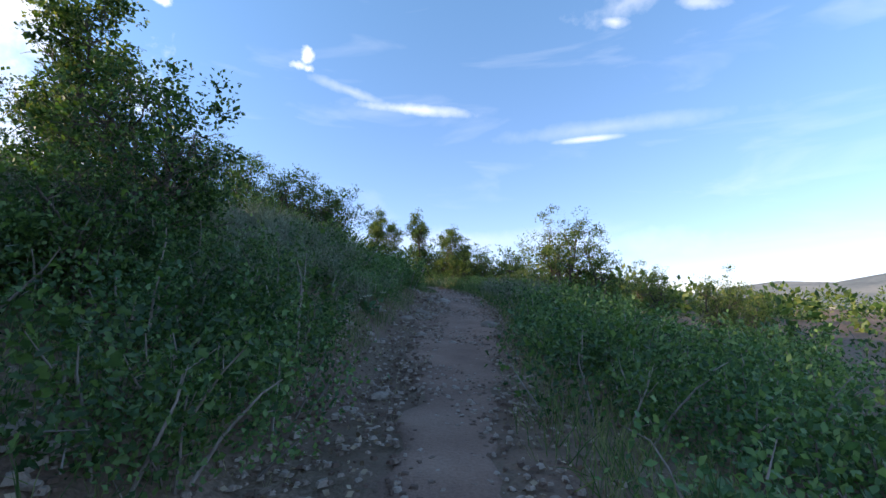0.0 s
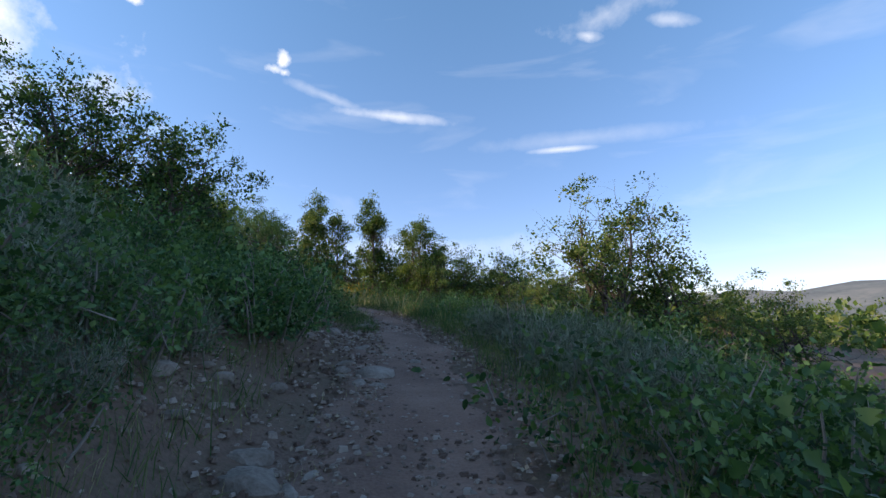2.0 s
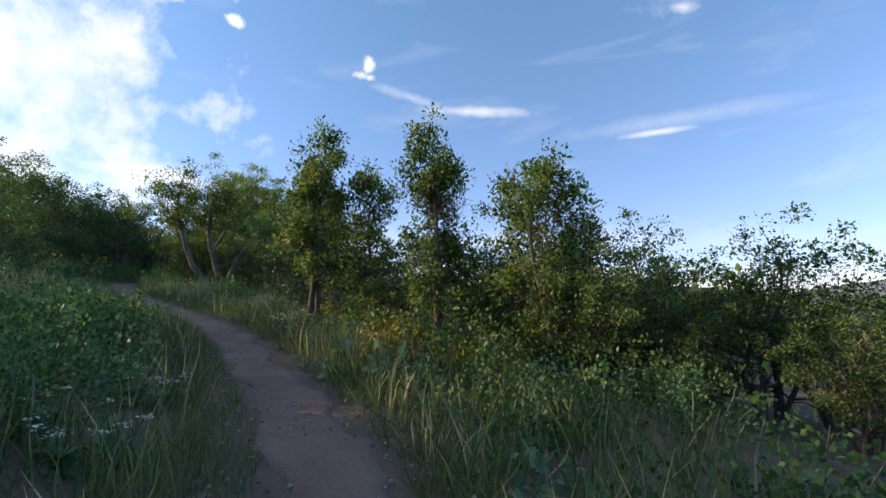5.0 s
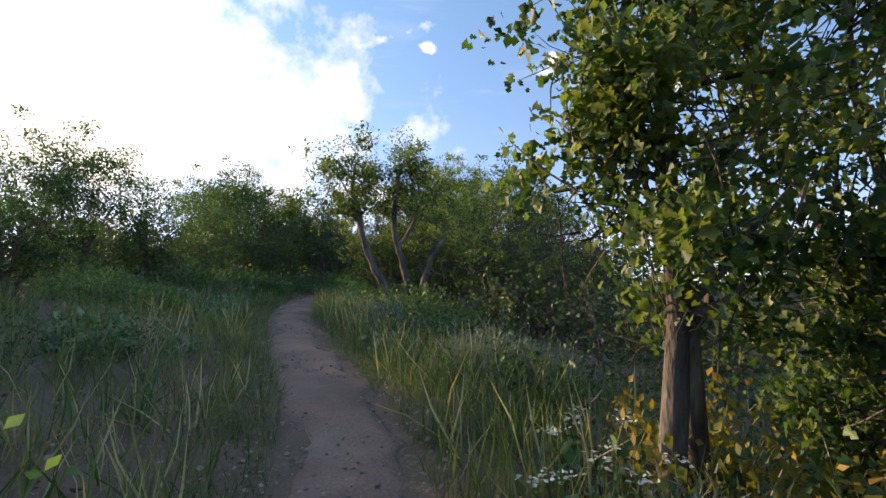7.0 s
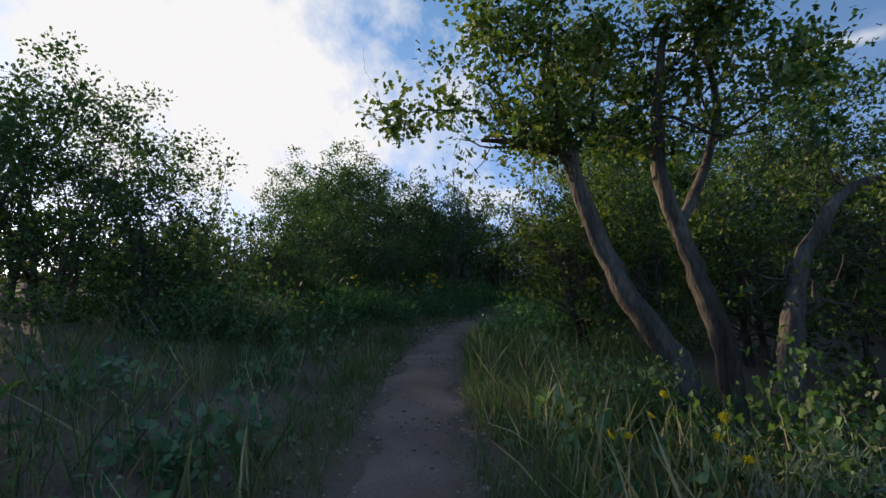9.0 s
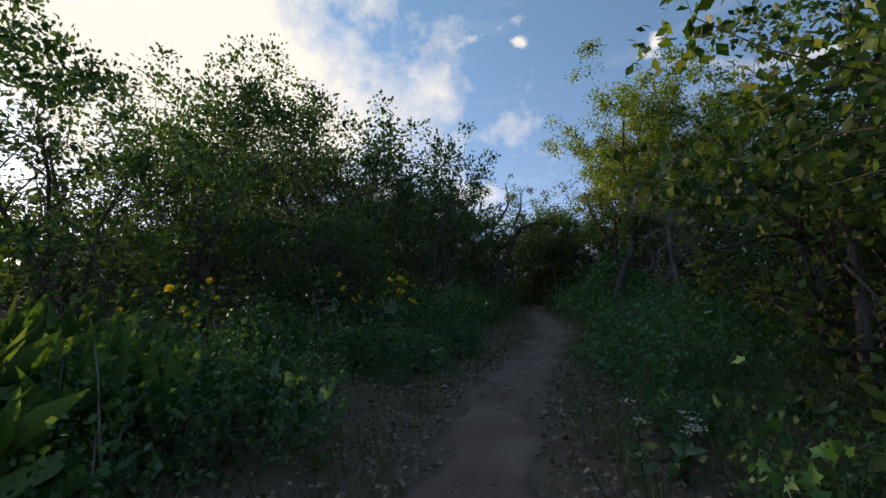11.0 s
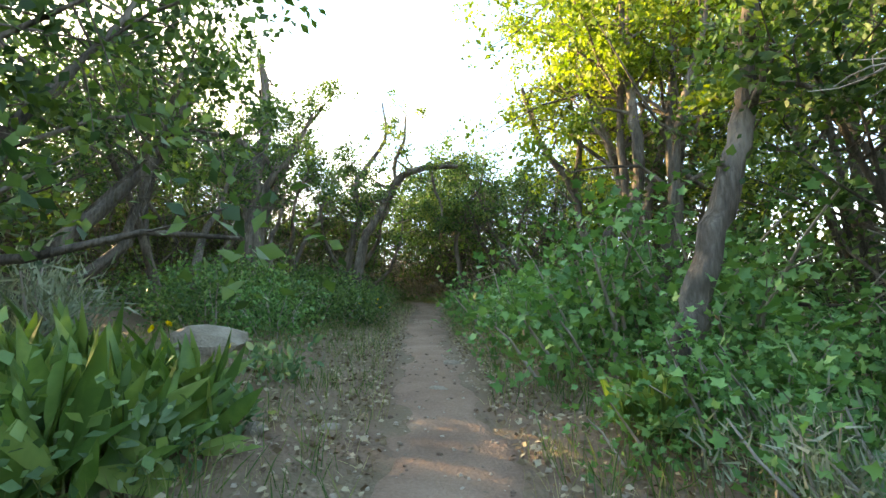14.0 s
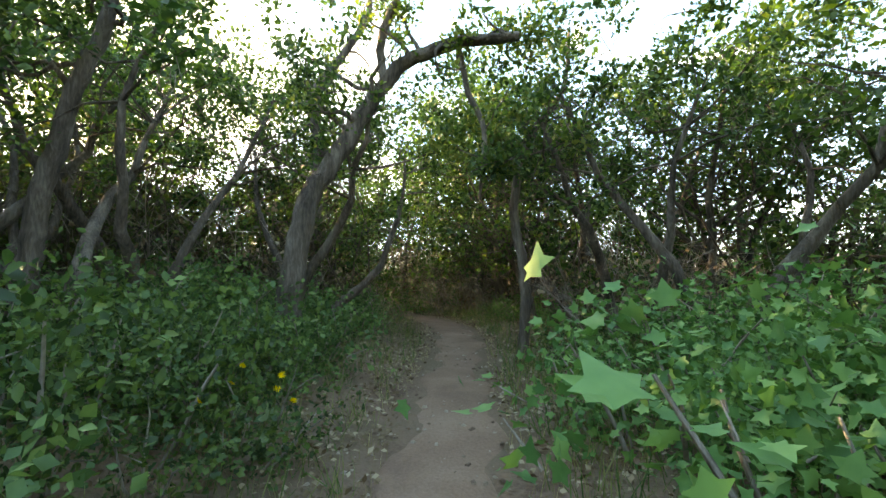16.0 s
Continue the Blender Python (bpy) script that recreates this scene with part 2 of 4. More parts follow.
def waves(x, y):
    """Gentle unevenness of the ground."""
    return (0.05 * np.sin(1.7 * x + 0.6 * y) * np.sin(1.1 * y - 0.5 * x) + 0.025 * np.sin(4.1 * x + 1.3) * np.sin(3.7 * y + 0.4)
            + 0.012 * np.sin(9.3 * x - 2 * y) * np.sin(8.1 * y + x))


def trail_coords(x, y):
    """Distance along the trail, offset to its right, and its height there."""
    x, y = np.atleast_1d(np.asarray(x, float)), np.atleast_1d(np.asarray(y, float))
    s, d, z = np.empty_like(x), np.empty_like(x), np.empty_like(x)
    coarse = slice(None, None, 2)
    lx, ly = LINE[coarse, 0], LINE[coarse, 1]
    for i in range(0, len(x), 4000):
        k = slice(i, i + 4000)
        q = np.argmin((x[k, None] - lx) ** 2 + (y[k, None] - ly) ** 2, axis=1) * 2
        dx, dy = x[k] - LINE[q, 0], y[k] - LINE[q, 1]
        along = dx * TANGENT[q, 0] + dy * TANGENT[q, 1]
        off = dx * TANGENT[q, 1] - dy * TANGENT[q, 0]
        dist = np.hypot(dx, dy)
        s[k], d[k], z[k] = ARC[q] + along, np.where(np.abs(along) > 1.0, np.copysign(dist, off), off), LINE[q, 2] + np.clip(along, -0.2, 0.2) * 0.1
    return s, d, z


def height(x, y):
    x, y = np.atleast_1d(np.asarray(x, float)), np.atleast_1d(np.asarray(y, float))
    s, d, z = trail_coords(x, y)
    left, right = np.maximum(-d - 0.55, 0), np.maximum(d - 0.5, 0)
    bank = 0.46 * (1 - step01(10, 14.5, s)) + 0.13 * step01(10, 14.5, s) - 0.02 * step01(26, 32, s)
    rise = bank * np.where(left < 5, left, 5 + 0.35 * (left - 5)) * step01(0, 0.8, left)
    rise = np.where(left > 25, np.minimum(rise, bank * 12 + 0.02 * left), rise)
    fall = (0.17 * (1 - step01(9, 15, s)) + 0.10 * step01(9, 15, s) * (1 - step01(26, 31, s)) - 0.02 * step01(28, 33, s))
    drop = fall * np.where(right < 6, right, 6 + 0.5 * (right - 6)) * step01(0, 0.6, right)
    r = np.hypot(x + 5, y - 15)
    near = z + rise - drop + waves(x, y) * step01(0.25, 0.9, np.abs(d)) - 0.03 * (1 - step01(0.2, 0.4, np.abs(d)))
    # valley to the right, mountains beyond it
    a = np.arctan2(x + 5, y - 15)
    side = step01(-0.35, 0.35, a) * (1 - step01(2.6, 3.1, a))
    valley = -0.02 * r - 95 * step01(60, 900, r)
    ridge = (250 + 38 * np.sin(9 * a + 0.6) + 20 * np.sin(23 * a) + 11 * np.sin(57 * a + 1) + 6 * np.sin(131 * a)) * step01(1300, 3300, r) + 40 * step01(900, 1700, r)
    rough_far = step01(300, 1500, r) * (22 * np.sin(0.011 * x + 0.004 * y) * np.sin(0.009 * y) + 10 * np.sin(0.031 * x) * np.sin(0.027 * y + 0.01 * x))
    far = 2 + side * (valley + ridge) + rough_far + (1 - side) * (6 * step01(30, 120, r) + 60 * step01(300, 2500, r))
    w = step01(28, 75, r)
    return near * (1 - w) + far * w


def mesh_object(name, verts, faces, mats, smooth=False, index=None):
    me = bpy.data.meshes.new(name)
    me.from_pydata(verts if isinstance(verts, list) else verts.tolist(), [], faces if isinstance(faces, list) else faces.tolist())
    for m in mats:
        me.materials.append(m)
    if index is not None:
        me.polygons.foreach_set("material_index", np.asarray(index, np.int32))
    if smooth:
        me.polygons.foreach_set("use_smooth", np.ones(len(me.polygons), bool))
    me.update()
    return new(name, me)


def build_ground():
    def lines(lo, hi, step, reach):
        mid = list(np.arange(lo, hi + 1e-6, step))
        grow, q, p = [], step, 0.0
        while p < reach:
            q *= 1.17
            p += q
            grow.append(p)
        return np.array([lo - g for g in reversed(grow)] + mid + [hi + g for g in grow])
    xs, ys = lines(-26, 9, 0.3, 4600), lines(-3, 46, 0.3, 4600)
    gx, gy = np.meshgrid(xs, ys)
    gz = height(gx.ravel(), gy.ravel())
    nx, ny = len(xs), len(ys)
    v = np.column_stack([gx.ravel(), gy.ravel(), gz])
    i = (np.arange(ny - 1)[:, None] * nx + np.arange(nx - 1)).ravel()
    f = np.column_stack([i, i + 1, i + nx + 1, i + nx])
    c = v[f].mean(axis=1)
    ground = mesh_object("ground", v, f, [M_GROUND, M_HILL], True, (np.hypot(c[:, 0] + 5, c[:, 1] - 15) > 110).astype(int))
    tagged(ground, "brown soil and leaf litter on a scrubby mountainside", "ground", kind="structure")


def trail_half(s):
    """Half the width of the bare dirt, wider on the stony stretch."""
    wide = 0.24 + 0.1 * np.exp(-((s - 6.5) / 2.6) ** 2) + 0.06 * np.exp(-((s - 35) / 3) ** 2)
    return wide


def build_trail():
    keep = (ARC > -5) & (ARC < 54)
    p, tg, s = LINE[keep], TANGENT[keep], ARC[keep]
    rng = np.random.RandomState(4)
    cross = np.linspace(-1, 1, 11)
    verts = []
    base_l = 0.07 * np.sin(2.3 * s) * np.sin(1.1 * s + 1) + 0.05 * np.sin(7.1 * s) + 0.09 * rng.rand(len(p))
    base_r = 0.07 * np.sin(1.9 * s + 2) * np.sin(0.8 * s) + 0.05 * np.sin(6.3 * s + 1) + 0.09 * rng.rand(len(p))
    half = trail_half(s)
    for k, c in enumerate(cross):
        side = np.where(c < 0, half + base_l + 0.5 * np.exp(-((s - 7.4) / 3.4) ** 4), half + base_r)
        off = c * side
        x, y = p[:, 0] + tg[:, 1] * off, p[:, 1] - tg[:, 0] * off
        edge = abs(c) > 0.95
        z = height(x, y) + (-0.06 if edge else 0.026 - 0.05 * abs(c) ** 5 + 0.008 * np.sin(3.1 * s + 2 * c) + 0.006 * rng.rand(len(p)))
        verts.append(np.column_stack([x, y, z]))
    v = np.concatenate(verts)
    n = len(p)
    faces = [(k * n + i, k * n + i + 1, (k + 1) * n + i + 1, (k + 1) * n + i) for k in range(len(cross) - 1) for i in range(n - 1)]
    ob = mesh_object("dirt_trail", v, faces, [M_TRAIL], True)
    tagged(ob, "narrow trail of packed reddish-brown dirt", "trail", kind="structure")


# ---- leaves, blades and limbs ----
def outline(shape):
    """A leaf in its own plane: x across, y from stalk to tip, z the fold. Vertices and faces."""
    if shape == "oak":
        half = [(0.3, 0.32), (0.15, 0.46), (0.4, 0.76)]
    elif shape == "maple":
        half = [(0.3, -0.04), (0.24, 0.18), (0.54, 0.44), (0.22, 0.56)]
    elif shape == "broad":
        half = [(0.26, 0.25), (0.22, 0.68)]
    elif shape == "long":
        half = [(0.1, 0.28), (0.1, 0.62)]
    elif shape == "blade":
        return np.array([(-0.013, 0, 0), (0.013, 0, 0), (0.011, 0.55, 0.05), (-0.011, 0.55, 0.05), (0, 1, 0.25)], float), [(0, 1, 2, 3), (3, 2, 4)]
    elif shape == "spike":
        return np.array([(-0.08, 0, 0), (0.08, 0, 0), (0, 1, 0.05)], float), [(0, 1, 2)]
    else:
        return np.array([(0, 0, 0), (0.33, 0.5, 0.1), (0, 1, 0), (-0.33, 0.5, 0.1)], float), [(0, 1, 2), (0, 2, 3)]
    n = len(half)
    v = [(0, 0, 0)] + [(x, y, 0.2 * x) for x, y in half] + [(0, 1, -0.06)] + [(-x, y, 0.2 * x) for x, y in reversed(half)]
    return np.array(v, float), [tuple(range(0, n + 2)), (0, *range(n + 1, 2 * n + 2))]


def leaf_mesh(name, at, way, size, shape, mat, rng, upright=0.0, mats=None, index=None):
    """One mesh of many leaves: at their stalks, pointing along way, each turned at random."""
    tv, tf = outline(shape)
    n = len(at)
    way = way / np.maximum(np.linalg.norm(way, axis=1), 1e-6)[:, None]
    nrm = rng.normal(size=(n, 3)) + np.array([0, 0, 1.2 * (1 - upright)])
    xa = np.cross(way, nrm)
    xa /= np.maximum(np.linalg.norm(xa, axis=1), 1e-6)[:, None]
    za = np.cross(xa, way)
    sz = np.broadcast_to(size, (n,))[:, None, None]
    v = at[:, None, :] + sz * (tv[None, :, 0:1] * xa[:, None] + tv[None, :, 1:2] * way[:, None] + tv[None, :, 2:3] * za[:, None])
    k = len(tv)
    me = bpy.data.meshes.new(name)
    flat = np.concatenate([np.asarray(f) for f in tf])
    sizes = np.array([len(f) for f in tf])
    loops = (np.arange(n)[:, None] * k + flat).ravel()
    totals = np.tile(sizes, n)
    starts = np.concatenate([[0], np.cumsum(totals)[:-1]])
    me.vertices.add(n * k)
    me.vertices.foreach_set("co", v.ravel())
    me.loops.add(len(loops))
    me.loops.foreach_set("vertex_index", loops.astype(np.int32))
    me.polygons.add(len(totals))
    me.polygons.foreach_set("loop_start", starts.astype(np.int32))
    for m in (mats or [mat]):
        me.materials.append(m)
    if index is not None:
        me.polygons.foreach_set("material_index", np.repeat(index, len(tf)).astype(np.int32))
    me.update(calc_edges=True)
    me.validate()
    return me


def tube_mesh(name, limbs, mat, sides=5):
    """Tapered limbs: each a list of (point, radius)."""
    verts, faces = [], []
    for limb in limbs:
        pts = np.array([p for p, _ in limb])
        tg = np.gradient(pts, axis=0)
        first = len(verts)
        m = sides + 2 if limb[0][1] > 0.05 else sides if limb[0][1] > 0.022 else 3
        ref = np.array([0.3, 0.9, 0.2]) if abs(tg[0][2]) > abs(tg[0][1]) else np.array([0.2, 0.1, 0.95])
        for (p, r), t in zip(limb, tg):
            t = t / max(np.linalg.norm(t), 1e-6)
            u = np.cross(t, ref)
            u /= max(np.linalg.norm(u), 1e-6)
            w = np.cross(t, u)
            for q in range(m):
                a = 2 * math.pi * q / m
                verts.append(tuple(p + r * (1 + 0.14 * math.sin(3 * a + 7 * p[2])) * (math.cos(a) * u + math.sin(a) * w)))
        for i in range(len(limb) - 1):
            for q in range(m):
                a, b = first + i * m + q, first + i * m + (q + 1) % m
                faces.append((a, b, b + m, a + m))
    me = bpy.data.meshes.new(name)
    me.from_pydata(verts, [], faces)
    me.materials.append(mat)
    me.polygons.foreach_set("use_smooth", np.ones(len(me.polygons), bool))
    me.update()
    return me


def wander(rng, start, way, length, radius, steps, bend=0.25, lift=0.0, tip=0.35):
    """A crooked limb."""
    p, w = np.array(start, float), np.array(way, float) / np.linalg.norm(way)
    out = [(p.copy(), radius)]
    for i in range(steps):
        w = w + rng.normal(size=3) * bend + np.array([0, 0, lift])
        w /= np.linalg.norm(w)
        p = p + w * length / steps
        out.append((p.copy(), radius * (1 - (1 - tip) * (i + 1) / steps)))
    return out, w


def thing(name, parts, label, category, group=""):
    root = new(name)
    root.empty_display_size = 0.1
    tagged(root, label, category, group)
    for part_name, me in parts:
        part = tagged(new(part_name, me), kind="stuff")
        part.parent = root
    return root


def tree_parts(seed, tall, spread, trunks=2, leaves=2600, leaf=0.07, shape="oak", mat=None, bare=0.25, lean=(0, 0), twigs=60, radius=0.045, low=0.25, clump=0.17, trunk_bend=0.16):
    """A crooked tree: trunks, limbs, fine twigs, and leaves in clumps round the limb ends. Returns wood and leaf meshes."""
    rng = np.random.RandomState(seed)
    limbs, tips = [], []
    for k in range(trunks):
        a = rng.rand() * 6.283
        out = spread * (0.12 + 0.3 * rng.rand()) if trunks > 1 else 0.1 * spread
        base = np.array([math.cos(a) * 0.12 * (trunks > 1), math.sin(a) * 0.12 * (trunks > 1), -0.08])
        way = np.array([math.cos(a) * out + lean[0], math.sin(a) * out + lean[1], tall * 0.85])
        h = tall * (0.78 + 0.2 * rng.rand())
        r0 = radius * (0.8 + 0.4 * rng.rand())
        stem, w = wander(rng, base, way, h, r0, 9, trunk_bend, 0.05, 0.22)
        limbs.append(stem)
        for i in range(2, 10):
            p, r = stem[i]
            if p[2] < tall * low and rng.rand() < 0.9:
                continue
            for _ in range(2 if i < 8 else 3):
                b = rng.rand() * 6.283
                reach = spread * (0.34 + 0.3 * rng.rand()) * (1.15 - 0.6 * max(0, p[2] / tall - 0.55))
                limb, lw = wander(rng, p, (math.cos(b), math.sin(b), 0.25 + 0.6 * rng.rand()), reach, r * 0.55, 4, 0.3, 0.06, 0.25)
                limbs.append(limb)
                for j in (2, 3, 4):
                    tips.append(limb[j][0])
                    if j > 2:
                        tw, _ = wander(rng, limb[j][0], lw + rng.normal(size=3) * 0.8, 0.14 * spread + 0.1, limb[j][1] * 0.6, 2, 0.35, 0.05, 0.3)
                        limbs.append(tw)
                        tips.append(tw[-1][0])
        tips.append(stem[-1][0])
        tips.append(stem[-1][0])
    tips = np.array(tips)
    for _ in range(twigs):
        p = tips[rng.randint(len(tips))] * np.array([0.8, 0.8, 0.75 + 0.2 * rng.rand()])
        tw, _ = wander(rng, p, rng.normal(size=3) + np.array([0, 0, 0.2]), 0.15 + 0.25 * rng.rand(), 0.005, 2, 0.45, 0, 0.4)
        limbs.append(tw)
    keep = tips[rng.rand(len(tips)) > bare]
    if leaves == 0:
        return tube_mesh("limbs", limbs, mat or M_DEADWOOD), None
    return tube_mesh("limbs", limbs, M_BARK), clumped_crown(rng, keep, leaves, leaf, shape, mat or M_OAK, clump)


def clumped_crown(rng, keep, leaves, leaf, shape, mat, clump):
    """Leaves in tight clumps round the limb ends: broad ones inside, small ones on the outside."""
    n_clumps = max(12, leaves // 60)
    centre = keep[rng.randint(len(keep), size=n_clumps)] + rng.normal(size=(n_clumps, 3)) * 0.05
    size = clump * (0.6 + 0.7 * rng.rand(n_clumps))
    which = rng.randint(n_clumps, size=leaves)
    u = rng.normal(size=(leaves, 3))
    u /= np.linalg.norm(u, axis=1)[:, None]
    inner = rng.rand(leaves) < 0.2
    reach = np.where(inner, 0.5 * rng.rand(leaves), 0.5 + 0.55 * rng.rand(leaves) ** 0.7)
    at = centre[which] + u * (size[which] * reach)[:, None] * np.array([1, 1, 0.72])
    at[:, 2] = np.maximum(at[:, 2], 0.05)
    way = u + rng.normal(size=(leaves, 3)) * 0.6 + np.array([0, 0, 0.25])
    return leaf_mesh("crown", at, way, np.where(inner, 1.6, 0.7 + 0.6 * rng.rand(leaves)) * leaf, shape, mat, rng)


def shrub_parts(seed, tall, spread, leaves, leaf, shape, mat, stems=16, upright=0.3, stem_mat=None, twiggy=0.06):
    """A bush of many thin stems from one foot, leafy along their outer part."""
    rng = np.random.RandomState(seed)
    limbs, spots, ways = [], [], []
    for k in range(stems):
        a, o = rng.rand() * 6.283, math.sqrt(rng.rand())
        foot = np.array([math.cos(a) * o * spread * 0.45, math.sin(a) * o * spread * 0.45, -0.06])
        h = tall * (0.6 + 0.45 * rng.rand()) * (1.05 - 0.3 * o)
        way = (math.cos(a) * o * (1 - upright), math.sin(a) * o * (1 - upright), 1.0)
        stem, w = wander(rng, foot, way, h, 0.008 + 0.004 * rng.rand(), 5, 0.16, 0.02, 0.35)
        if k % 3 == 0:
            limbs.append(stem[::2] + stem[-1:])
        for i in range(1, 6):
            for _ in range(2):
                tw, tww = wander(rng, stem[i][0], rng.normal(size=3) * 0.8 + w, 0.2 * tall, 0.004, 3, 0.3, 0.05, 0.4)
                if rng.rand() < twiggy:
                    limbs.append([tw[0], tw[-1]])
                spots += [tw[1][0], tw[2][0], tw[3][0], stem[i][0]]
                ways += [tww] * 3 + [w]
    spots, ways = np.array(spots), np.array(ways)
    pick = rng.randint(len(spots), size=leaves)
    at = spots[pick] + rng.normal(size=(leaves, 3)) * 0.045 * (tall / 0.6)
    at[:, 2] = np.maximum(at[:, 2], 0.02)
    way = ways[pick] * (0.3 + upright) + np.array([0, 0, 1.1 * max(0, upright - 0.6)]) + rng.normal(size=(leaves, 3)) * (0.9 - 0.5 * upright)
    foliage = leaf_mesh("foliage", at, way, leaf * (0.6 + 0.7 * rng.rand(leaves)), shape, mat, rng, upright * 0.6)
    return tube_mesh("stems", limbs, stem_mat or M_DEADWOOD, 4), foliage


def ground_at(x, y):
    return float(height(x, y)[0])


def along(s, d):
    """The place d metres to the right of the trail, s metres along it."""
    i = min(max(int(np.searchsorted(ARC, s)), 0), len(ARC) - 1)
    e = s - ARC[i]
    return LINE[i, 0] + TANGENT[i, 0] * e + TANGENT[i, 1] * d, LINE[i, 1] + TANGENT[i, 1] * e - TANGENT[i, 0] * d


build_ground()
build_trail()

# ---- trees ----
GREEN = "scrub oak with crooked grey trunks and glossy green lobed leaves"
OAKS = [thing("oak_tree", zip(("limbs", "crown"), tree_parts(*a, **k)), GREEN, "tree", "scrub oaks beside the trail") for a, k in (
    ((11, 2.7, 0.78), dict(trunks=2, leaves=10000, leaf=0.04, shape="oak", clump=0.19, low=0.2, trunk_bend=0.08, twigs=220, radius=0.055)),
    ((12, 2.7, 0.66), dict(trunks=2, leaves=9000, leaf=0.04, shape="oak", bare=0.15, twigs=240, clump=0.18, low=0.08, trunk_bend=0.08)),
    ((13, 2.3, 1.5), dict(trunks=5, leaves=8600, leaf=0.044, shape="simple", clump=0.2, low=0.05, trunk_bend=0.12, twigs=60)))]
DARKS = [thing("oak_tree", zip(("limbs", "crown"), tree_parts(*a, **k)), "scrub oak with lobed green leaves, shade put into their colour", "tree", "shaded scrub oaks on the slope") for a, k in (
    ((21, 1.6, 1.25), dict(trunks=5, leaves=7200, leaf=0.042, shape="simple", mat=M_OAK_SHADE, low=0.03, clump=0.19, twigs=40)),
    ((22, 2.9, 2.1), dict(trunks=4, leaves=9000, leaf=0.054, shape="simple", mat=M_OAK_SHADE, low=0.06, clump=0.27, twigs=60, trunk_bend=0.12, bare=0.1)),
    ((23, 3.3, 1.9), dict(trunks=3, leaves=5200, leaf=0.05, shape="simple", mat=M_OAK_SHADE, bare=0.3, low=0.45, radius=0.07, twigs=200, trunk_bend=0.24, clump=0.2)))]
PLACED = set()


def plant(kind, x, y, turn, scale=1.0, tall=1.0, sink=0.03):
    """The first use moves the thing itself, later ones copy it."""
    m = pose(x, y, ground_at(x, y) - sink, 0, 0, turn)
    if kind.name in PLACED:
        ob = copy_thing(kind, m)
    else:
        PLACED.add(kind.name)
        ob = kind
        ob.matrix_basis = m
    ob.scale = (scale, scale, scale * tall)
    return ob


# the lit row beside the bend: x, y, turn, scale, kind
for x, y, turn, sc, k in ((-2.75, 18.8, 10, 0.88, 0), (-1.95, 19.1, 130, 0.9, 1), (-0.86, 17.95, 200, 0.9, 0), (0.9, 18.4, 60, 0.7, 1), (0.5, 17.4, 150, 0.85, 1), (0.5, 18.7, 30, 0.78, 2), (1.5, 18.3, 80, 0.8, 2), (-0.3, 19.3, 160, 0.75, 2), (2.5, 17.7, 280, 0.75, 2),
                          (-1.5, 18.7, 80, 0.55, 2), (-0.35, 18.2, 20, 0.6, 2), (0.7, 17.5, 200, 0.55, 2), (1.4, 17.6, 300, 0.62, 2), (2.9, 17.4, 90, 0.6, 2), (3.8, 16.6, 0, 0.55, 2), (0.9, 18.6, 10, 0.5, 2), (2.2, 18.4, 40, 0.5, 2), (4.2, 18.4, 250, 0.5, 2), (1.6, 17.2, 20, 0.42, 2), (2.6, 16.6, 120, 0.4, 2),
                          (5.2, 16.5, 30, 0.5, 2)):
    plant(OAKS[k], x, y, turn, sc, 1.15 if k < 2 else 1.0)
# tall bushes on the downhill side, and the solitary lit crown on the bank
for x, y, turn, sc, k in ((3.2, 12.3, 0, 0.98, 2), (4.2, 12.6, 110, 0.85, 2), (5.4, 11.6, 70, 0.55, 2), (5.2, 9.0, 200, 0.5, 2), (6.6, 9.8, 20, 0.5, 2), (6.2, 14.2, 10, 0.6, 2), (3.2, 15.5, 40, 0.5, 2), (-3.1, 3.6, 40, 0.85, 1)):
    plant(OAKS[k], x, y, turn, sc)
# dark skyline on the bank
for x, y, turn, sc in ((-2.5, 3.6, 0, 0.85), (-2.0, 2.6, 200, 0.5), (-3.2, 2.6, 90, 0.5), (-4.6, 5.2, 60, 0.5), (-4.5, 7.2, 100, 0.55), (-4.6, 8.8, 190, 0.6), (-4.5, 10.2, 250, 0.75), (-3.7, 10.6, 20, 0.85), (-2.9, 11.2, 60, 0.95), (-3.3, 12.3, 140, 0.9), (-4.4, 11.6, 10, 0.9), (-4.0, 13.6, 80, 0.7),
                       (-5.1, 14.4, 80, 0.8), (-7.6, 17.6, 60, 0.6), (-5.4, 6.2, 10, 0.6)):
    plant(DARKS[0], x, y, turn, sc)
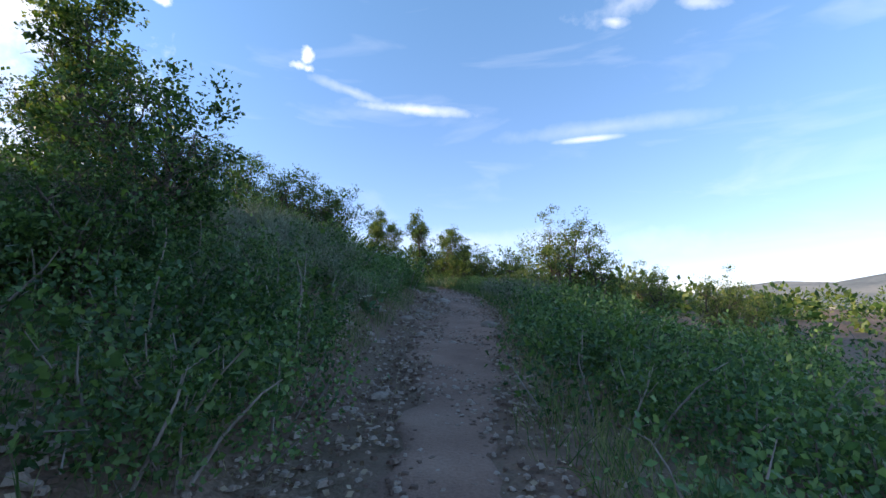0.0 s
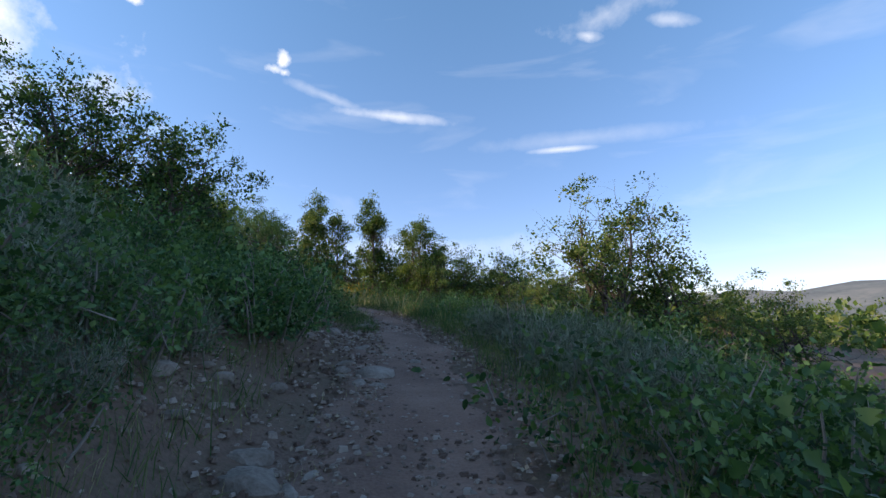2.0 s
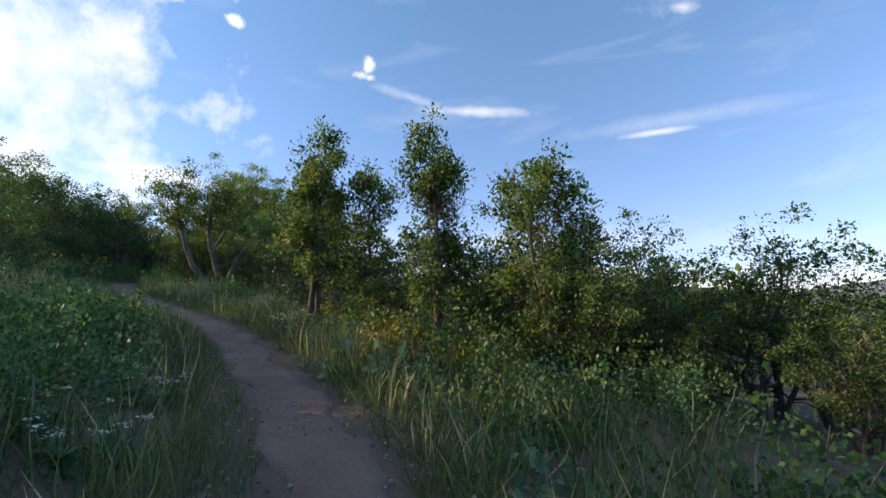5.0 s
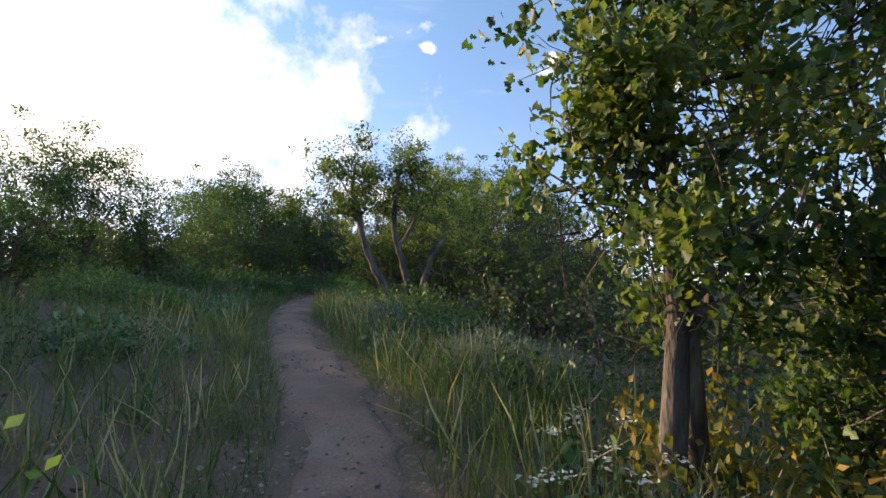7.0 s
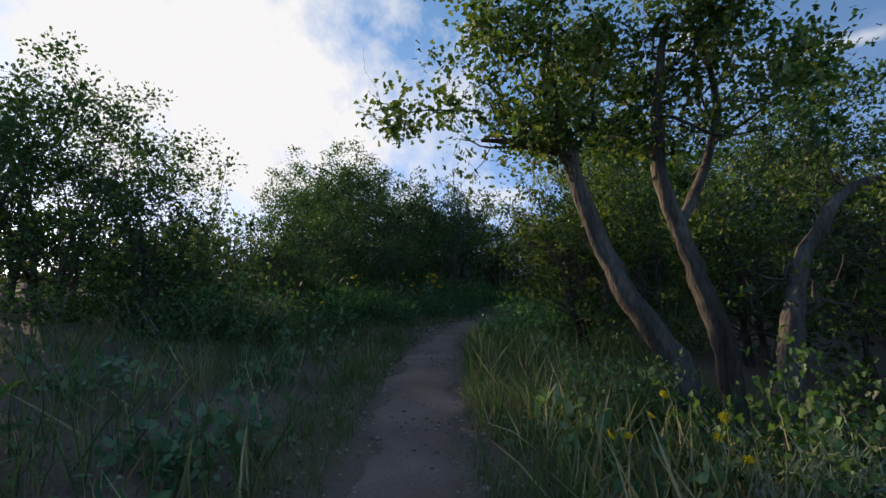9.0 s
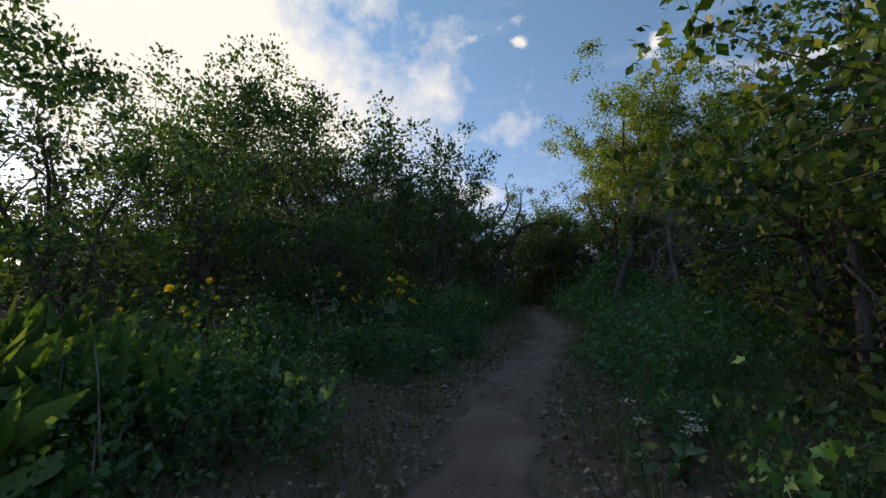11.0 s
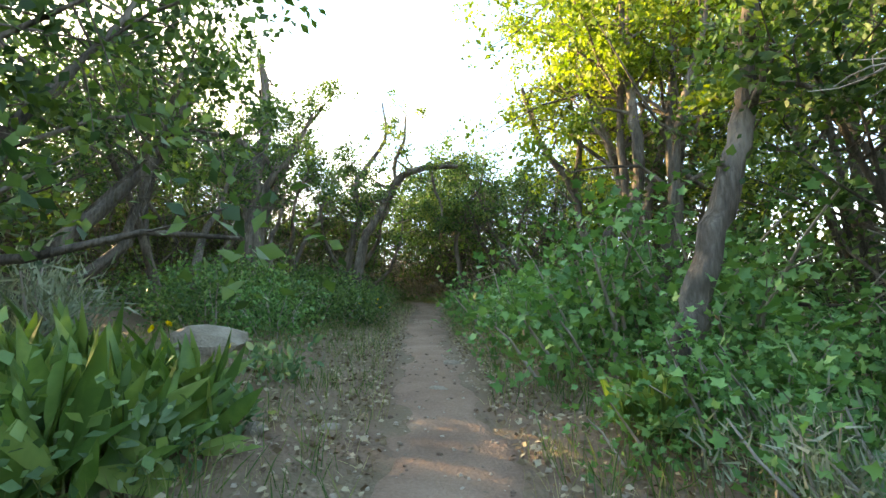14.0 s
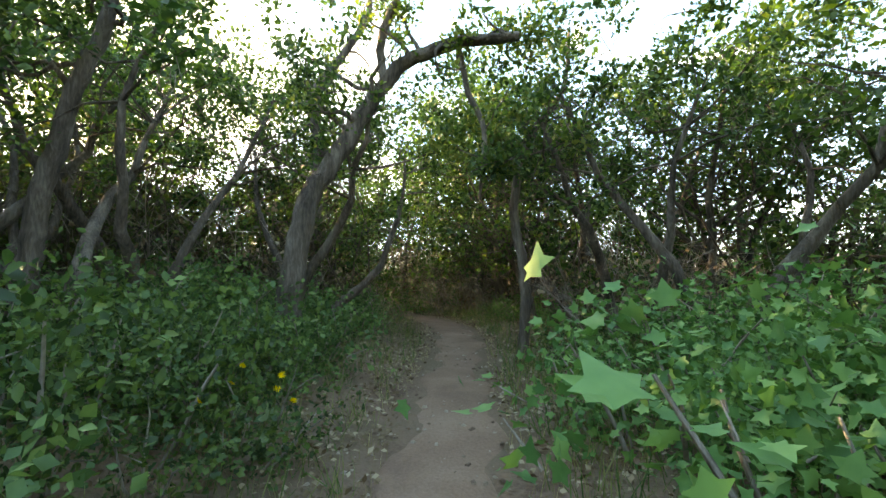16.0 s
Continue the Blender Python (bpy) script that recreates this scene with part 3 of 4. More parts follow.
# the bend's far side
for x, y, turn, sc, k in ((-9.3, 25.3, 90, 0.9, 2), (-6.6, 25.2, 200, 0.78, 2), (-5.4, 24.9, 30, 0.6, 2), (-7.9, 25.8, 140, 0.8, 2), (-10.4, 27.4, 20, 1.0, 2), (-21.0, 27.8, 0, 1.1, 2)):
    plant(OAKS[k], x, y, turn, sc)
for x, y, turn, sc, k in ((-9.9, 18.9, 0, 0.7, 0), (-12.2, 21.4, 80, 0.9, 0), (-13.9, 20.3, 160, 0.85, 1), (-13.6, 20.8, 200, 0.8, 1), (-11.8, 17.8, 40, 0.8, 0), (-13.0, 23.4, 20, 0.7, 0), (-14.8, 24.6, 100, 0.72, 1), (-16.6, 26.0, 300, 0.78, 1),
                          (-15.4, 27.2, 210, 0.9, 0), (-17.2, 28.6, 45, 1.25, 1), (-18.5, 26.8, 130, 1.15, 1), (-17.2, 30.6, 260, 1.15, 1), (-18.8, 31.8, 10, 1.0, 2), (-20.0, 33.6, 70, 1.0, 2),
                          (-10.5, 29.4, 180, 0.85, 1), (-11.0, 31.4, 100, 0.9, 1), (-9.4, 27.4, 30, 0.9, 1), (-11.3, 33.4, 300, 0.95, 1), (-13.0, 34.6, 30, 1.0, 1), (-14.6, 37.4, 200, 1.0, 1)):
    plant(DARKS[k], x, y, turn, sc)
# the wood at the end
# added to shade the trail: five at scale 1.5, three unseen at 0.5
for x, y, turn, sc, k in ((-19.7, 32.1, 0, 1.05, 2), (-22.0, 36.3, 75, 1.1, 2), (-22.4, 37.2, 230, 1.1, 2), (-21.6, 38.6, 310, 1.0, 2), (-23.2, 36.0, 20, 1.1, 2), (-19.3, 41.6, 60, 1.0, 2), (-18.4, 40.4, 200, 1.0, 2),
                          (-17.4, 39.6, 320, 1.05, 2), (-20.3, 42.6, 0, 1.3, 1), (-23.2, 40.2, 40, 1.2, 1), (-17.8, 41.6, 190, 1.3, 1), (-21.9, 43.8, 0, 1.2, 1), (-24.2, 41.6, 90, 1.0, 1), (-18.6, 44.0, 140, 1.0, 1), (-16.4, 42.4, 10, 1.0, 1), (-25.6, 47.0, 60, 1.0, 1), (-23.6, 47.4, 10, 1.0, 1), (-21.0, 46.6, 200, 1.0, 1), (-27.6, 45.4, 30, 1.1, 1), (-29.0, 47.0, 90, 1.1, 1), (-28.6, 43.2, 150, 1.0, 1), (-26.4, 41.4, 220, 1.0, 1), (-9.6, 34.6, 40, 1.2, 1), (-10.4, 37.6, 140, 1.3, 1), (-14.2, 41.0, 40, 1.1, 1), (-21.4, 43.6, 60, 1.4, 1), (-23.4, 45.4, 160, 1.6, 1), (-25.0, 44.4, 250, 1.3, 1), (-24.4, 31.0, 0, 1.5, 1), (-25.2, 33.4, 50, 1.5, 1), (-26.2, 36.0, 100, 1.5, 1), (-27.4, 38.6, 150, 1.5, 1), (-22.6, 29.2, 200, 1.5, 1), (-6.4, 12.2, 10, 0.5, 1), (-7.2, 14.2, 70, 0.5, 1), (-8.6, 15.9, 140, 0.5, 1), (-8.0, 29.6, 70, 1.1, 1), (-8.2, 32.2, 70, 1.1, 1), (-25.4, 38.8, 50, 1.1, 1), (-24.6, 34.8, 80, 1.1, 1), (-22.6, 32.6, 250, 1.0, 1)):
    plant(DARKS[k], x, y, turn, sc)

BOX_ELDER = thing("box_elder_tree", zip(("limbs", "crown"), tree_parts(31, 5.2, 2.5, 6, 26000, 0.055, "simple", M_MAPLE_TREE, 0.1, low=0.3, radius=0.07, twigs=420, clump=0.27, trunk_bend=0.1)), "tall box elder with pale limbs, its leaves coloured yellow-green for sunlight", "tree", "sunlit trees over the trail")
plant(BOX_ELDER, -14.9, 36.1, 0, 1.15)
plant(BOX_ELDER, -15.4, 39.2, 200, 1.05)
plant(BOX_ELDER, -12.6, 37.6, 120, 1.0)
def dead_limbs():
    """A short trunk, upper limbs, and a curtain of hooked bare twigs hanging from them."""
    rng = np.random.RandomState(41)
    stem, w = wander(rng, (0, 0, -0.08), (0.02, 0, 1), 2.5, 0.055, 9, 0.05, 0.0, 0.3)
    limbs = [stem]
    for i in range(3, 10):
        for _ in range(4):
            a = rng.rand() * 6.283
            limb, w = wander(rng, stem[i][0], (math.cos(a), math.sin(a), 0.2 - 0.4 * rng.rand()), 0.35 + 0.4 * rng.rand(), 0.014, 5, 0.28, -0.1, 0.3)
            limbs.append(limb)
            for p, r in limb[1:]:
                for _ in range(7):
                    tw, _ = wander(rng, p, rng.normal(size=3) + np.array([0, 0, -0.5]), 0.14 + 0.2 * rng.rand(), 0.0065, 3, 0.4, -0.05, 0.5)
                    limbs.append(tw)
    return tube_mesh("limbs", limbs, M_DEADWOOD)


DEAD = thing("dead_tree", [("limbs", dead_limbs())], "small dead tree with a tangle of hanging bare grey twigs", "dead tree")
plant(DEAD, -13.08, 32.95, 0, 1.0)


def old_tree(x, y, stems, label, leaves=2200, leaf=0.05, clump=0.18, mat=None, start=0.4, shape="oak", seed=7, sprout=0.7, every=2, floor=0.0):
    """An old tree from its stems, each a run of (right, ahead, up, radius) points; side limbs, twigs and leaf clumps grow along the upper part."""
    rng = np.random.RandomState(seed)
    limbs, tips = [], []
    for points in stems:
        pts = smooth_line(np.array([p[:3] for p in points], float), 0.1)
        rad = np.interp(np.linspace(0, 1, len(pts)), np.linspace(0, 1, len(points)), [p[3] for p in points])
        pts[1:-1] += rng.normal(size=(len(pts) - 2, 3)) * 0.12 * rad[1:-1, None]
        limbs.append(list(zip(pts, rad)))
        for i in range(int(len(pts) * start), len(pts), every):
            limb, w = wander(rng, pts[i], rng.normal(size=3) * 0.8 + np.array([0, 0, 0.7]), sprout * (0.5 + 0.7 * rng.rand()), max(0.012, rad[i] * 0.42), 6, 0.42, 0.03, 0.25)
            if min(p[2] for p, _ in limb) < floor:
                continue
            limbs.append(limb)
            for j in (3, 5, 6):
                tips.append(limb[j][0])
                tw, _ = wander(rng, limb[j][0], w + rng.normal(size=3) * 0.9, 0.2 + 0.2 * rng.rand(), limb[j][1] * 0.6, 3, 0.4, 0.03, 0.4)
                limbs.append(tw)
                tips.append(tw[-1][0])
    crown = clumped_crown(rng, np.array(tips), leaves, leaf, shape, mat or M_OAK_SHADE, clump)
    t = thing("oak_tree", [("limbs", tube_mesh("limbs", limbs, M_BARK, 7)), ("crown", crown)], label, "tree", "old oaks by the trail")
    t.location = (x, y, ground_at(x, y) - 0.06)
    return t


def facing(turn, runs):
    """Turns (right, ahead, up, radius) points to face a heading, degrees left of +y."""
    c, s = math.cos(radians(turn)), math.sin(radians(turn))
    return [[(c * r - s * a, s * r + c * a, u, w) for r, a, u, w in run] for run in runs]


old_tree(-7.7, 23.72, facing(47, [
    [(0, 0, 0, 0.1), (-0.18, 0, 0.5, 0.085), (-0.46, 0.05, 0.98, 0.07), (-0.62, 0.1, 1.45, 0.06), (-0.72, 0.15, 1.9, 0.05), (-0.85, 0.2, 2.4, 0.035), (-0.8, 0.2, 2.95, 0.02)],
    [(0.22, 0.1, 0, 0.085), (0.2, 0.1, 0.6, 0.075), (0.02, 0.15, 1.3, 0.06), (-0.08, 0.2, 1.9, 0.05), (0.0, 0.2, 2.6, 0.035), (0.1, 0.2, 3.0, 0.02)],
    [(-0.72, 0.15, 1.9, 0.035), (-0.95, 0.15, 1.95, 0.028), (-1.15, 0.1, 1.98, 0.02), (-1.35, 0.1, 2.0, 0.012)],
    [(0.0, 0.15, 1.35, 0.04), (0.3, 0.3, 1.8, 0.035), (0.45, 0.3, 2.3, 0.028), (0.4, 0.3, 2.8, 0.015)]]),
    "old oak with forked furrowed trunks and a lit crown", 15000, 0.04, 0.23, M_OAK, 0.42, seed=3, sprout=0.85, every=1, floor=1.7)
old_tree(-7.3, 23.75, facing(47, [
    [(0, 0, 0, 0.08), (0.05, 0, 0.5, 0.07), (0.2, 0, 1.1, 0.06), (0.45, 0, 1.5, 0.045), (0.75, 0, 1.65, 0.03), (0.95, 0, 1.5, 0.015)]]),
    "half-bare oak trunk with a hooked top", 260, 0.045, 0.12, M_OAK_SHADE, 0.3, seed=4, sprout=0.55)
old_tree(-20.6, 37.6, facing(33, [
    [(0, 0, 0, 0.13), (0.02, 0.1, 0.8, 0.11), (0.12, 0.2, 1.5, 0.1), (0.45, 0.45, 2.25, 0.09), (0.7, 0.65, 2.75, 0.085), (0.95, 0.75, 3.1, 0.075), (1.5, 0.6, 3.22, 0.065), (2.1, 0.45, 3.2, 0.045)],
    [(0.75, 0.7, 2.8, 0.05), (0.7, 0.7, 3.3, 0.045), (0.9, 0.6, 3.8, 0.035), (0.95, 0.6, 4.4, 0.02)],
    [(1.5, 0.6, 3.2, 0.035), (1.6, 0.6, 2.7, 0.03), (1.75, 0.6, 2.3, 0.025), (1.7, 0.6, 1.6, 0.015)]]),
    "old oak with a long trunk arching over the trail", 4200, 0.05, 0.19, M_OAK, 0.5, "simple", 11)
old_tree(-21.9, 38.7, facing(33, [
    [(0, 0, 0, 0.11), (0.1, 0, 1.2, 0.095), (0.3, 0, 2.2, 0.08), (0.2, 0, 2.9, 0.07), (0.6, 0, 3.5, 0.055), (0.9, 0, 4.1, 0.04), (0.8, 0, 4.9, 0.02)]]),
    "grey oak trunk leaning beside an arching one", 2600, 0.05, 0.19, M_OAK_SHADE, 0.45, "simple", 12)
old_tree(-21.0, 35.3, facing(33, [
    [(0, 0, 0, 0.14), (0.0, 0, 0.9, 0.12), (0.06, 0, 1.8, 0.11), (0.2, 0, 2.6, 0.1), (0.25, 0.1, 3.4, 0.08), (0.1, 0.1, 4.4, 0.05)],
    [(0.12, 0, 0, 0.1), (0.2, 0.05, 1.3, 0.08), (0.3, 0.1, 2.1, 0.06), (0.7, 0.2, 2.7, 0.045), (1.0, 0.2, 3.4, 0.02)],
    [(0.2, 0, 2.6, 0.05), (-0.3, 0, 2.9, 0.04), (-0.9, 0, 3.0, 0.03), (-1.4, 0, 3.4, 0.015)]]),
    "tall straight grey oak trunk with broken bark", 1900, 0.05, 0.2, M_OAK_SHADE, 0.55, "simple", 13)
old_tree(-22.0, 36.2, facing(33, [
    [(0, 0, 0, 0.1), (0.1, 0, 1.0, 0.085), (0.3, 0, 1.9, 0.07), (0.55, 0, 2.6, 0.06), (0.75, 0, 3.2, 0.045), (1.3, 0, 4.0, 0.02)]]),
    "crooked oak trunk bending over its neighbours", 2400, 0.05, 0.2, M_OAK_SHADE, 0.5, "simple", 14)
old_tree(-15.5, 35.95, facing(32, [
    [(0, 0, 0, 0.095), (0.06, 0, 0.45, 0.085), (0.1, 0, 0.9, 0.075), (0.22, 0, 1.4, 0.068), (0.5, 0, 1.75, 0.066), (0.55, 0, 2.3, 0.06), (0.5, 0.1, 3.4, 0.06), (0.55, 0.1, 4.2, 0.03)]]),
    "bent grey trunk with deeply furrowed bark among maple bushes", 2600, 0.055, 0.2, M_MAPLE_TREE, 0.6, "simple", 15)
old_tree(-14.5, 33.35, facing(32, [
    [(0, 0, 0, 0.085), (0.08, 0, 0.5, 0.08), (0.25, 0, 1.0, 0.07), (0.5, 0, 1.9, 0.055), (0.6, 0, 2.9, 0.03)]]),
    "leaning grey oak trunk with furrowed bark", 1300, 0.05, 0.18, M_OAK_SHADE, 0.6, "simple", 16)
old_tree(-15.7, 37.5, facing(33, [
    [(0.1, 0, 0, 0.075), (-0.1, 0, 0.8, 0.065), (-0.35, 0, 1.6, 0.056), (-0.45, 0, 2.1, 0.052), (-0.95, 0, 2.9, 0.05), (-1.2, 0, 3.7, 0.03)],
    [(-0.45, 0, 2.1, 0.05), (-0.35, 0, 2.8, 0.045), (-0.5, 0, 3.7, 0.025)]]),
    "dark leaning trunk below leaves coloured yellow-green for sunlight", 2600, 0.055, 0.2, M_MAPLE_TREE, 0.5, "simple", 17)
old_tree(-19.35, 39.6, facing(33, [
    [(0, 0, 0, 0.06), (0.05, 0, 0.8, 0.055), (-0.05, 0, 1.5, 0.05), (0.1, 0, 2.3, 0.04), (0.5, 0, 2.9, 0.03), (0.6, 0, 3.6, 0.015)]]),
    "slim crooked oak trunk at the end of the trail", 900, 0.05, 0.18, M_THICKET, 0.5, "simple", 18)

# ---- bushes ----
def bush(name, parts, label, category, group):
    return thing(name, zip(("stems", "foliage"), parts), label, category, group)


SHRUBS = [bush("shrub", shrub_parts(50 + i, 0.62, 0.85, 1800, 0.035, "simple", M_SHRUB, 20), "low dense bush with small dark green leaves", "shrub", "green bushes along the trail") for i in range(2)]
SHRUBS.append(bush("snowberry_bush", shrub_parts(52, 0.6, 0.85, 1300, 0.034, "broad", M_OAK_SHADE, 22), "low bush with rounded deep green leaves", "shrub", "rounded-leaved bushes along the trail"))
OAK_BRUSH = [bush("oak_brush", shrub_parts(60 + i, 0.75, 0.9, 900, 0.042, "oak", M_OAK_SHADE, 18), "knee-high oak brush with lobed green leaves", "shrub", "oak brush along the trail") for i in range(2)]
SAGES = [bush("sagebrush", shrub_parts(70 + i, 0.55, 0.55, 2200, 0.06, "spike", M_SAGE, 40, 0.92), "grey-green sagebrush with upright feathery twigs", "shrub", "sagebrush on the bank") for i in range(2)]
FORBS = [bush("broadleaf_plant", shrub_parts(80 + i, 0.4, 0.5, 190, 0.075, "broad", M_FORB, 12, 0.55, M_GRASS), "leafy plant with large grey-green leaves", "plant", "broad-leaved plants along the trail") for i in range(2)]
MAPLES = [bush("maple_bush", shrub_parts(90 + i, 0.75, 0.9, 900, 0.042, "maple", M_MAPLE, 18, 0.3), "bright green maple bush with broad lobed leaves", "shrub", "maple bushes beside the trail") for i in range(2)]
SUN_BUSH = bush("sun_toned_bush", shrub_parts(99, 0.6, 0.7, 700, 0.055, "simple", M_SUN_ORANGE, 16), "bush with leaves coloured orange and yellow-green for sunlight", "shrub", "bronzed bushes under the oaks")
EARS = bush("mules_ears", shrub_parts(96, 0.34, 0.55, 150, 0.34, "long", M_EARS, 16, 0.95, M_GRASS), "clump of long upright glossy green leaves", "plant", "long-leaved clumps beside the trail")
TWIGGY = bush("twig_thicket", shrub_parts(97, 1.3, 1.2, 260, 0.06, "oak", M_LITTER, 34, 0.25, twiggy=0.9), "thicket of bare brown twigs with withered leaves", "thicket", "bare thickets in the wood")

SCATTER = np.random.RandomState(77)


def scatter(kinds, n, s0, s1, d0, d1, lo, hi, gap=0.0, clear=0.0):
    """n plants between two stretches and two offsets of the trail."""
    for _ in range(n):
        s, d = SCATTER.uniform(s0, s1), SCATTER.uniform(d0, d1)
        x, y = along(s, d)
        _, dd, _ = trail_coords(x, y)
        sc = SCATTER.uniform(lo, hi)
        if kinds is not SAGES and math.hypot(x - 1.6, y - 8.8) < 0.95:     # a gap that the sagebrush fills
            continue
        if abs(dd[0]) < 0.3 + 0.24 * sc + clear:
            continue
        plant(kinds[SCATTER.randint(len(kinds))], x, y, SCATTER.uniform(0, 360), sc, SCATTER.uniform(0.85, 1.15))


# first stretch: bank and downhill side
scatter(SHRUBS + OAK_BRUSH + SAGES, 50, 1.5, 12.5, -4.2, -1.9, 0.7, 1.0)
scatter(OAK_BRUSH + SHRUBS, 30, 1.3, 4.0, -2.8, -0.95, 0.8, 1.15)
scatter(SHRUBS + OAK_BRUSH, 22, 9, 14, -2.9, -1.1, 0.8, 1.15)
scatter(SAGES, 26, 2.5, 9.5, -3.4, -1.7, 0.8, 1.2)
scatter(SHRUBS + SHRUBS + OAK_BRUSH, 46, -1.0, 10.5, 0.85, 3.2, 0.95, 1.3)
scatter(SHRUBS + OAK_BRUSH, 14, -1, 14, 3.2, 7.0, 1.1, 1.6)
scatter(SHRUBS, 16, 10, 14, 1.1, 3.0, 0.7, 0.9)
scatter(SAGES, 10, 8.6, 10.8, 1.0, 1.9, 0.8, 1.1)
scatter(FORBS, 12, 1, 14, 0.75, 1.5, 0.7, 1.1)
scatter(FORBS, 8, 1, 14, -1.8, -1.2, 0.5, 0.9)
scatter(SHRUBS, 12, 7.5, 13.5, -2.4, -1.5, 0.7, 1.0)
scatter(SAGES + SHRUBS, 34, 2.6, 9.5, -2.3, -1.25, 0.4, 0.75)
scatter(OAK_BRUSH + SHRUBS, 14, 4.2, 8, 0.95, 1.9, 1.0, 1.2)
# the bend
scatter(SHRUBS + SAGES[:1], 40, 12, 26, -4.5, -1.3, 0.65, 1.0)
scatter(SHRUBS + OAK_BRUSH, 48, 11.5, 27, 0.8, 3.2, 0.7, 1.05)
scatter(FORBS, 18, 16, 28, -1.9, -0.8, 0.6, 1.0)
scatter(SAGES, 12, 17, 26, 0.8, 1.8, 0.6, 0.9)
scatter(FORBS, 12, 14, 28, 0.65, 1.3, 0.6, 1.0)
scatter([SUN_BUSH], 16, 16, 20, 1.0, 2.2, 0.6, 0.9)
scatter(SHRUBS + OAK_BRUSH, 8, 12, 27, -9, -4, 1.1, 1.6)
scatter(SHRUBS + OAK_BRUSH, 10, 12, 27, 3.5, 9, 1.0, 1.6)
scatter(SHRUBS + SAGES, 18, 15.5, 19.5, -3.0, -1.2, 0.85, 1.15)
# the wood
scatter(SHRUBS + OAK_BRUSH, 34, 27, 35, -4.0, -1.15, 0.85, 1.25)
scatter(SHRUBS + FORBS[:1], 22, 29.5, 36, -1.9, -0.85, 0.6, 0.9)
scatter(SHRUBS + FORBS[:1], 24, 29.5, 36.5, 0.8, 2.0, 0.6, 0.85)
scatter(SHRUBS + OAK_BRUSH, 16, 43, 50, -2.4, -1.1, 0.7, 1.0)
scatter(SHRUBS + MAPLES, 32, 28, 37, 1.0, 3.4, 0.75, 1.05)
scatter(MAPLES, 34, 36.5, 44, 1.1, 2.8, 0.85, 1.25)
scatter(SHRUBS + MAPLES[:1], 30, 40.5, 48, -4.4, -1.6, 0.9, 1.3)
scatter(FORBS, 18, 28, 40, -1.6, -0.85, 0.7, 1.1)
scatter(SHRUBS, 20, 41.6, 46.2, -3.2, -1.35, 1.25, 1.6)
scatter(MAPLES, 14, 41.5, 46, 1.2, 2.6, 1.2, 1.7)
scatter(MAPLES, 12, 44, 50, 1.3, 2.6, 0.5, 0.9)
scatter(SHRUBS + MAPLES[:1], 14, 44, 48.5, -2.1, -1.15, 0.8, 1.1)
scatter(SHRUBS + FORBS[:1], 12, 44, 50, 0.9, 1.8, 0.5, 0.8)
scatter([TWIGGY], 12, 47, 54, -5, -1.8, 0.9, 1.3)
scatter([TWIGGY], 14, 46, 54, 1.3, 5, 0.9, 1.3)
scatter([TWIGGY], 5, 32, 40, -6, -3.4, 0.9, 1.2)
for x, y, k in ((-22.6, 44.2, 0), (-23.4, 44.9, 1), (-22.0, 45.2, 0), (-21.2, 44.4, 1), (-24.2, 45.8, 0), (-20.4, 43.8, 0), (-22.9, 46.2, 0), (-20.0, 45.2, 0), (-24.6, 43.5, 0), (-25.4, 44.4, 0), (-25.2, 43.0, 1), (-23.8, 43.9, 1), (-26.0, 43.8, 0), (-24.4, 42.6, 0)):
    plant((TWIGGY, SHRUBS[1])[k], x, y, 60 * x, 1.4)

for sa, da, sc in ((35.7, -1.8, 1.5), (36.4, -2.3, 1.6), (36.9, -1.75, 1.35), (35.2, -2.5, 1.6), (36.2, -3.1, 1.7), (37.2, -2.9, 1.5), (34.4, -1.9, 1.3)):
    px, py = along(sa, da)
    plant(SHRUBS[int(10 * sa) % 3], px, py, 90 * sa, sc)
for sa, da, sc in ((38.6, -2.4, 1.6), (36.4, 1.3, 1.2), (36.9, 1.5, 1.0), (37.3, 1.2, 1.0), (39.2, -3.0, 1.4)):
    px, py = along(sa, da)
    plant(SAGES[0], px, py, 90 * sa, sc)
for sa, da, sc in ((37.5, -1.35, 1.0), (37.9, -1.7, 1.1), (38.0, -1.25, 0.9), (37.6, -2.0, 1.1), (37.2, -1.8, 1.0), (35.2, -2.3, 0.9), (35.5, -2.7, 0.9), (29.9, -2.2, 1.2), (30.3, -1.8, 1.1), (30.5, -2.5, 1.2), (29.6, -1.7, 1.0), (24.6, -1.5, 0.5), (25.0, -1.8, 0.6), (38.2, 1.1, 0.7)):
    px, py = along(sa, da)
    plant(EARS, px, py, 70 * sa, sc)

for x, y, sc in ((1.3, 9.2, 1.15), (1.65, 9.3, 1.25), (2.0, 9.1, 1.2), (1.6, 8.7, 1.0), (2.2, 8.5, 1.1)):
    plant(SAGES[1], x, y, 130 * x, sc)

for x, y, sc in ((-15.1, 34.7, 1.9), (-14.7, 35.2, 2.2), (-14.75, 34.3, 1.9), (-15.35, 35.6, 1.6), (-14.2, 34.8, 2.2)):
    plant(MAPLES[0], x, y, 110 * y, sc)

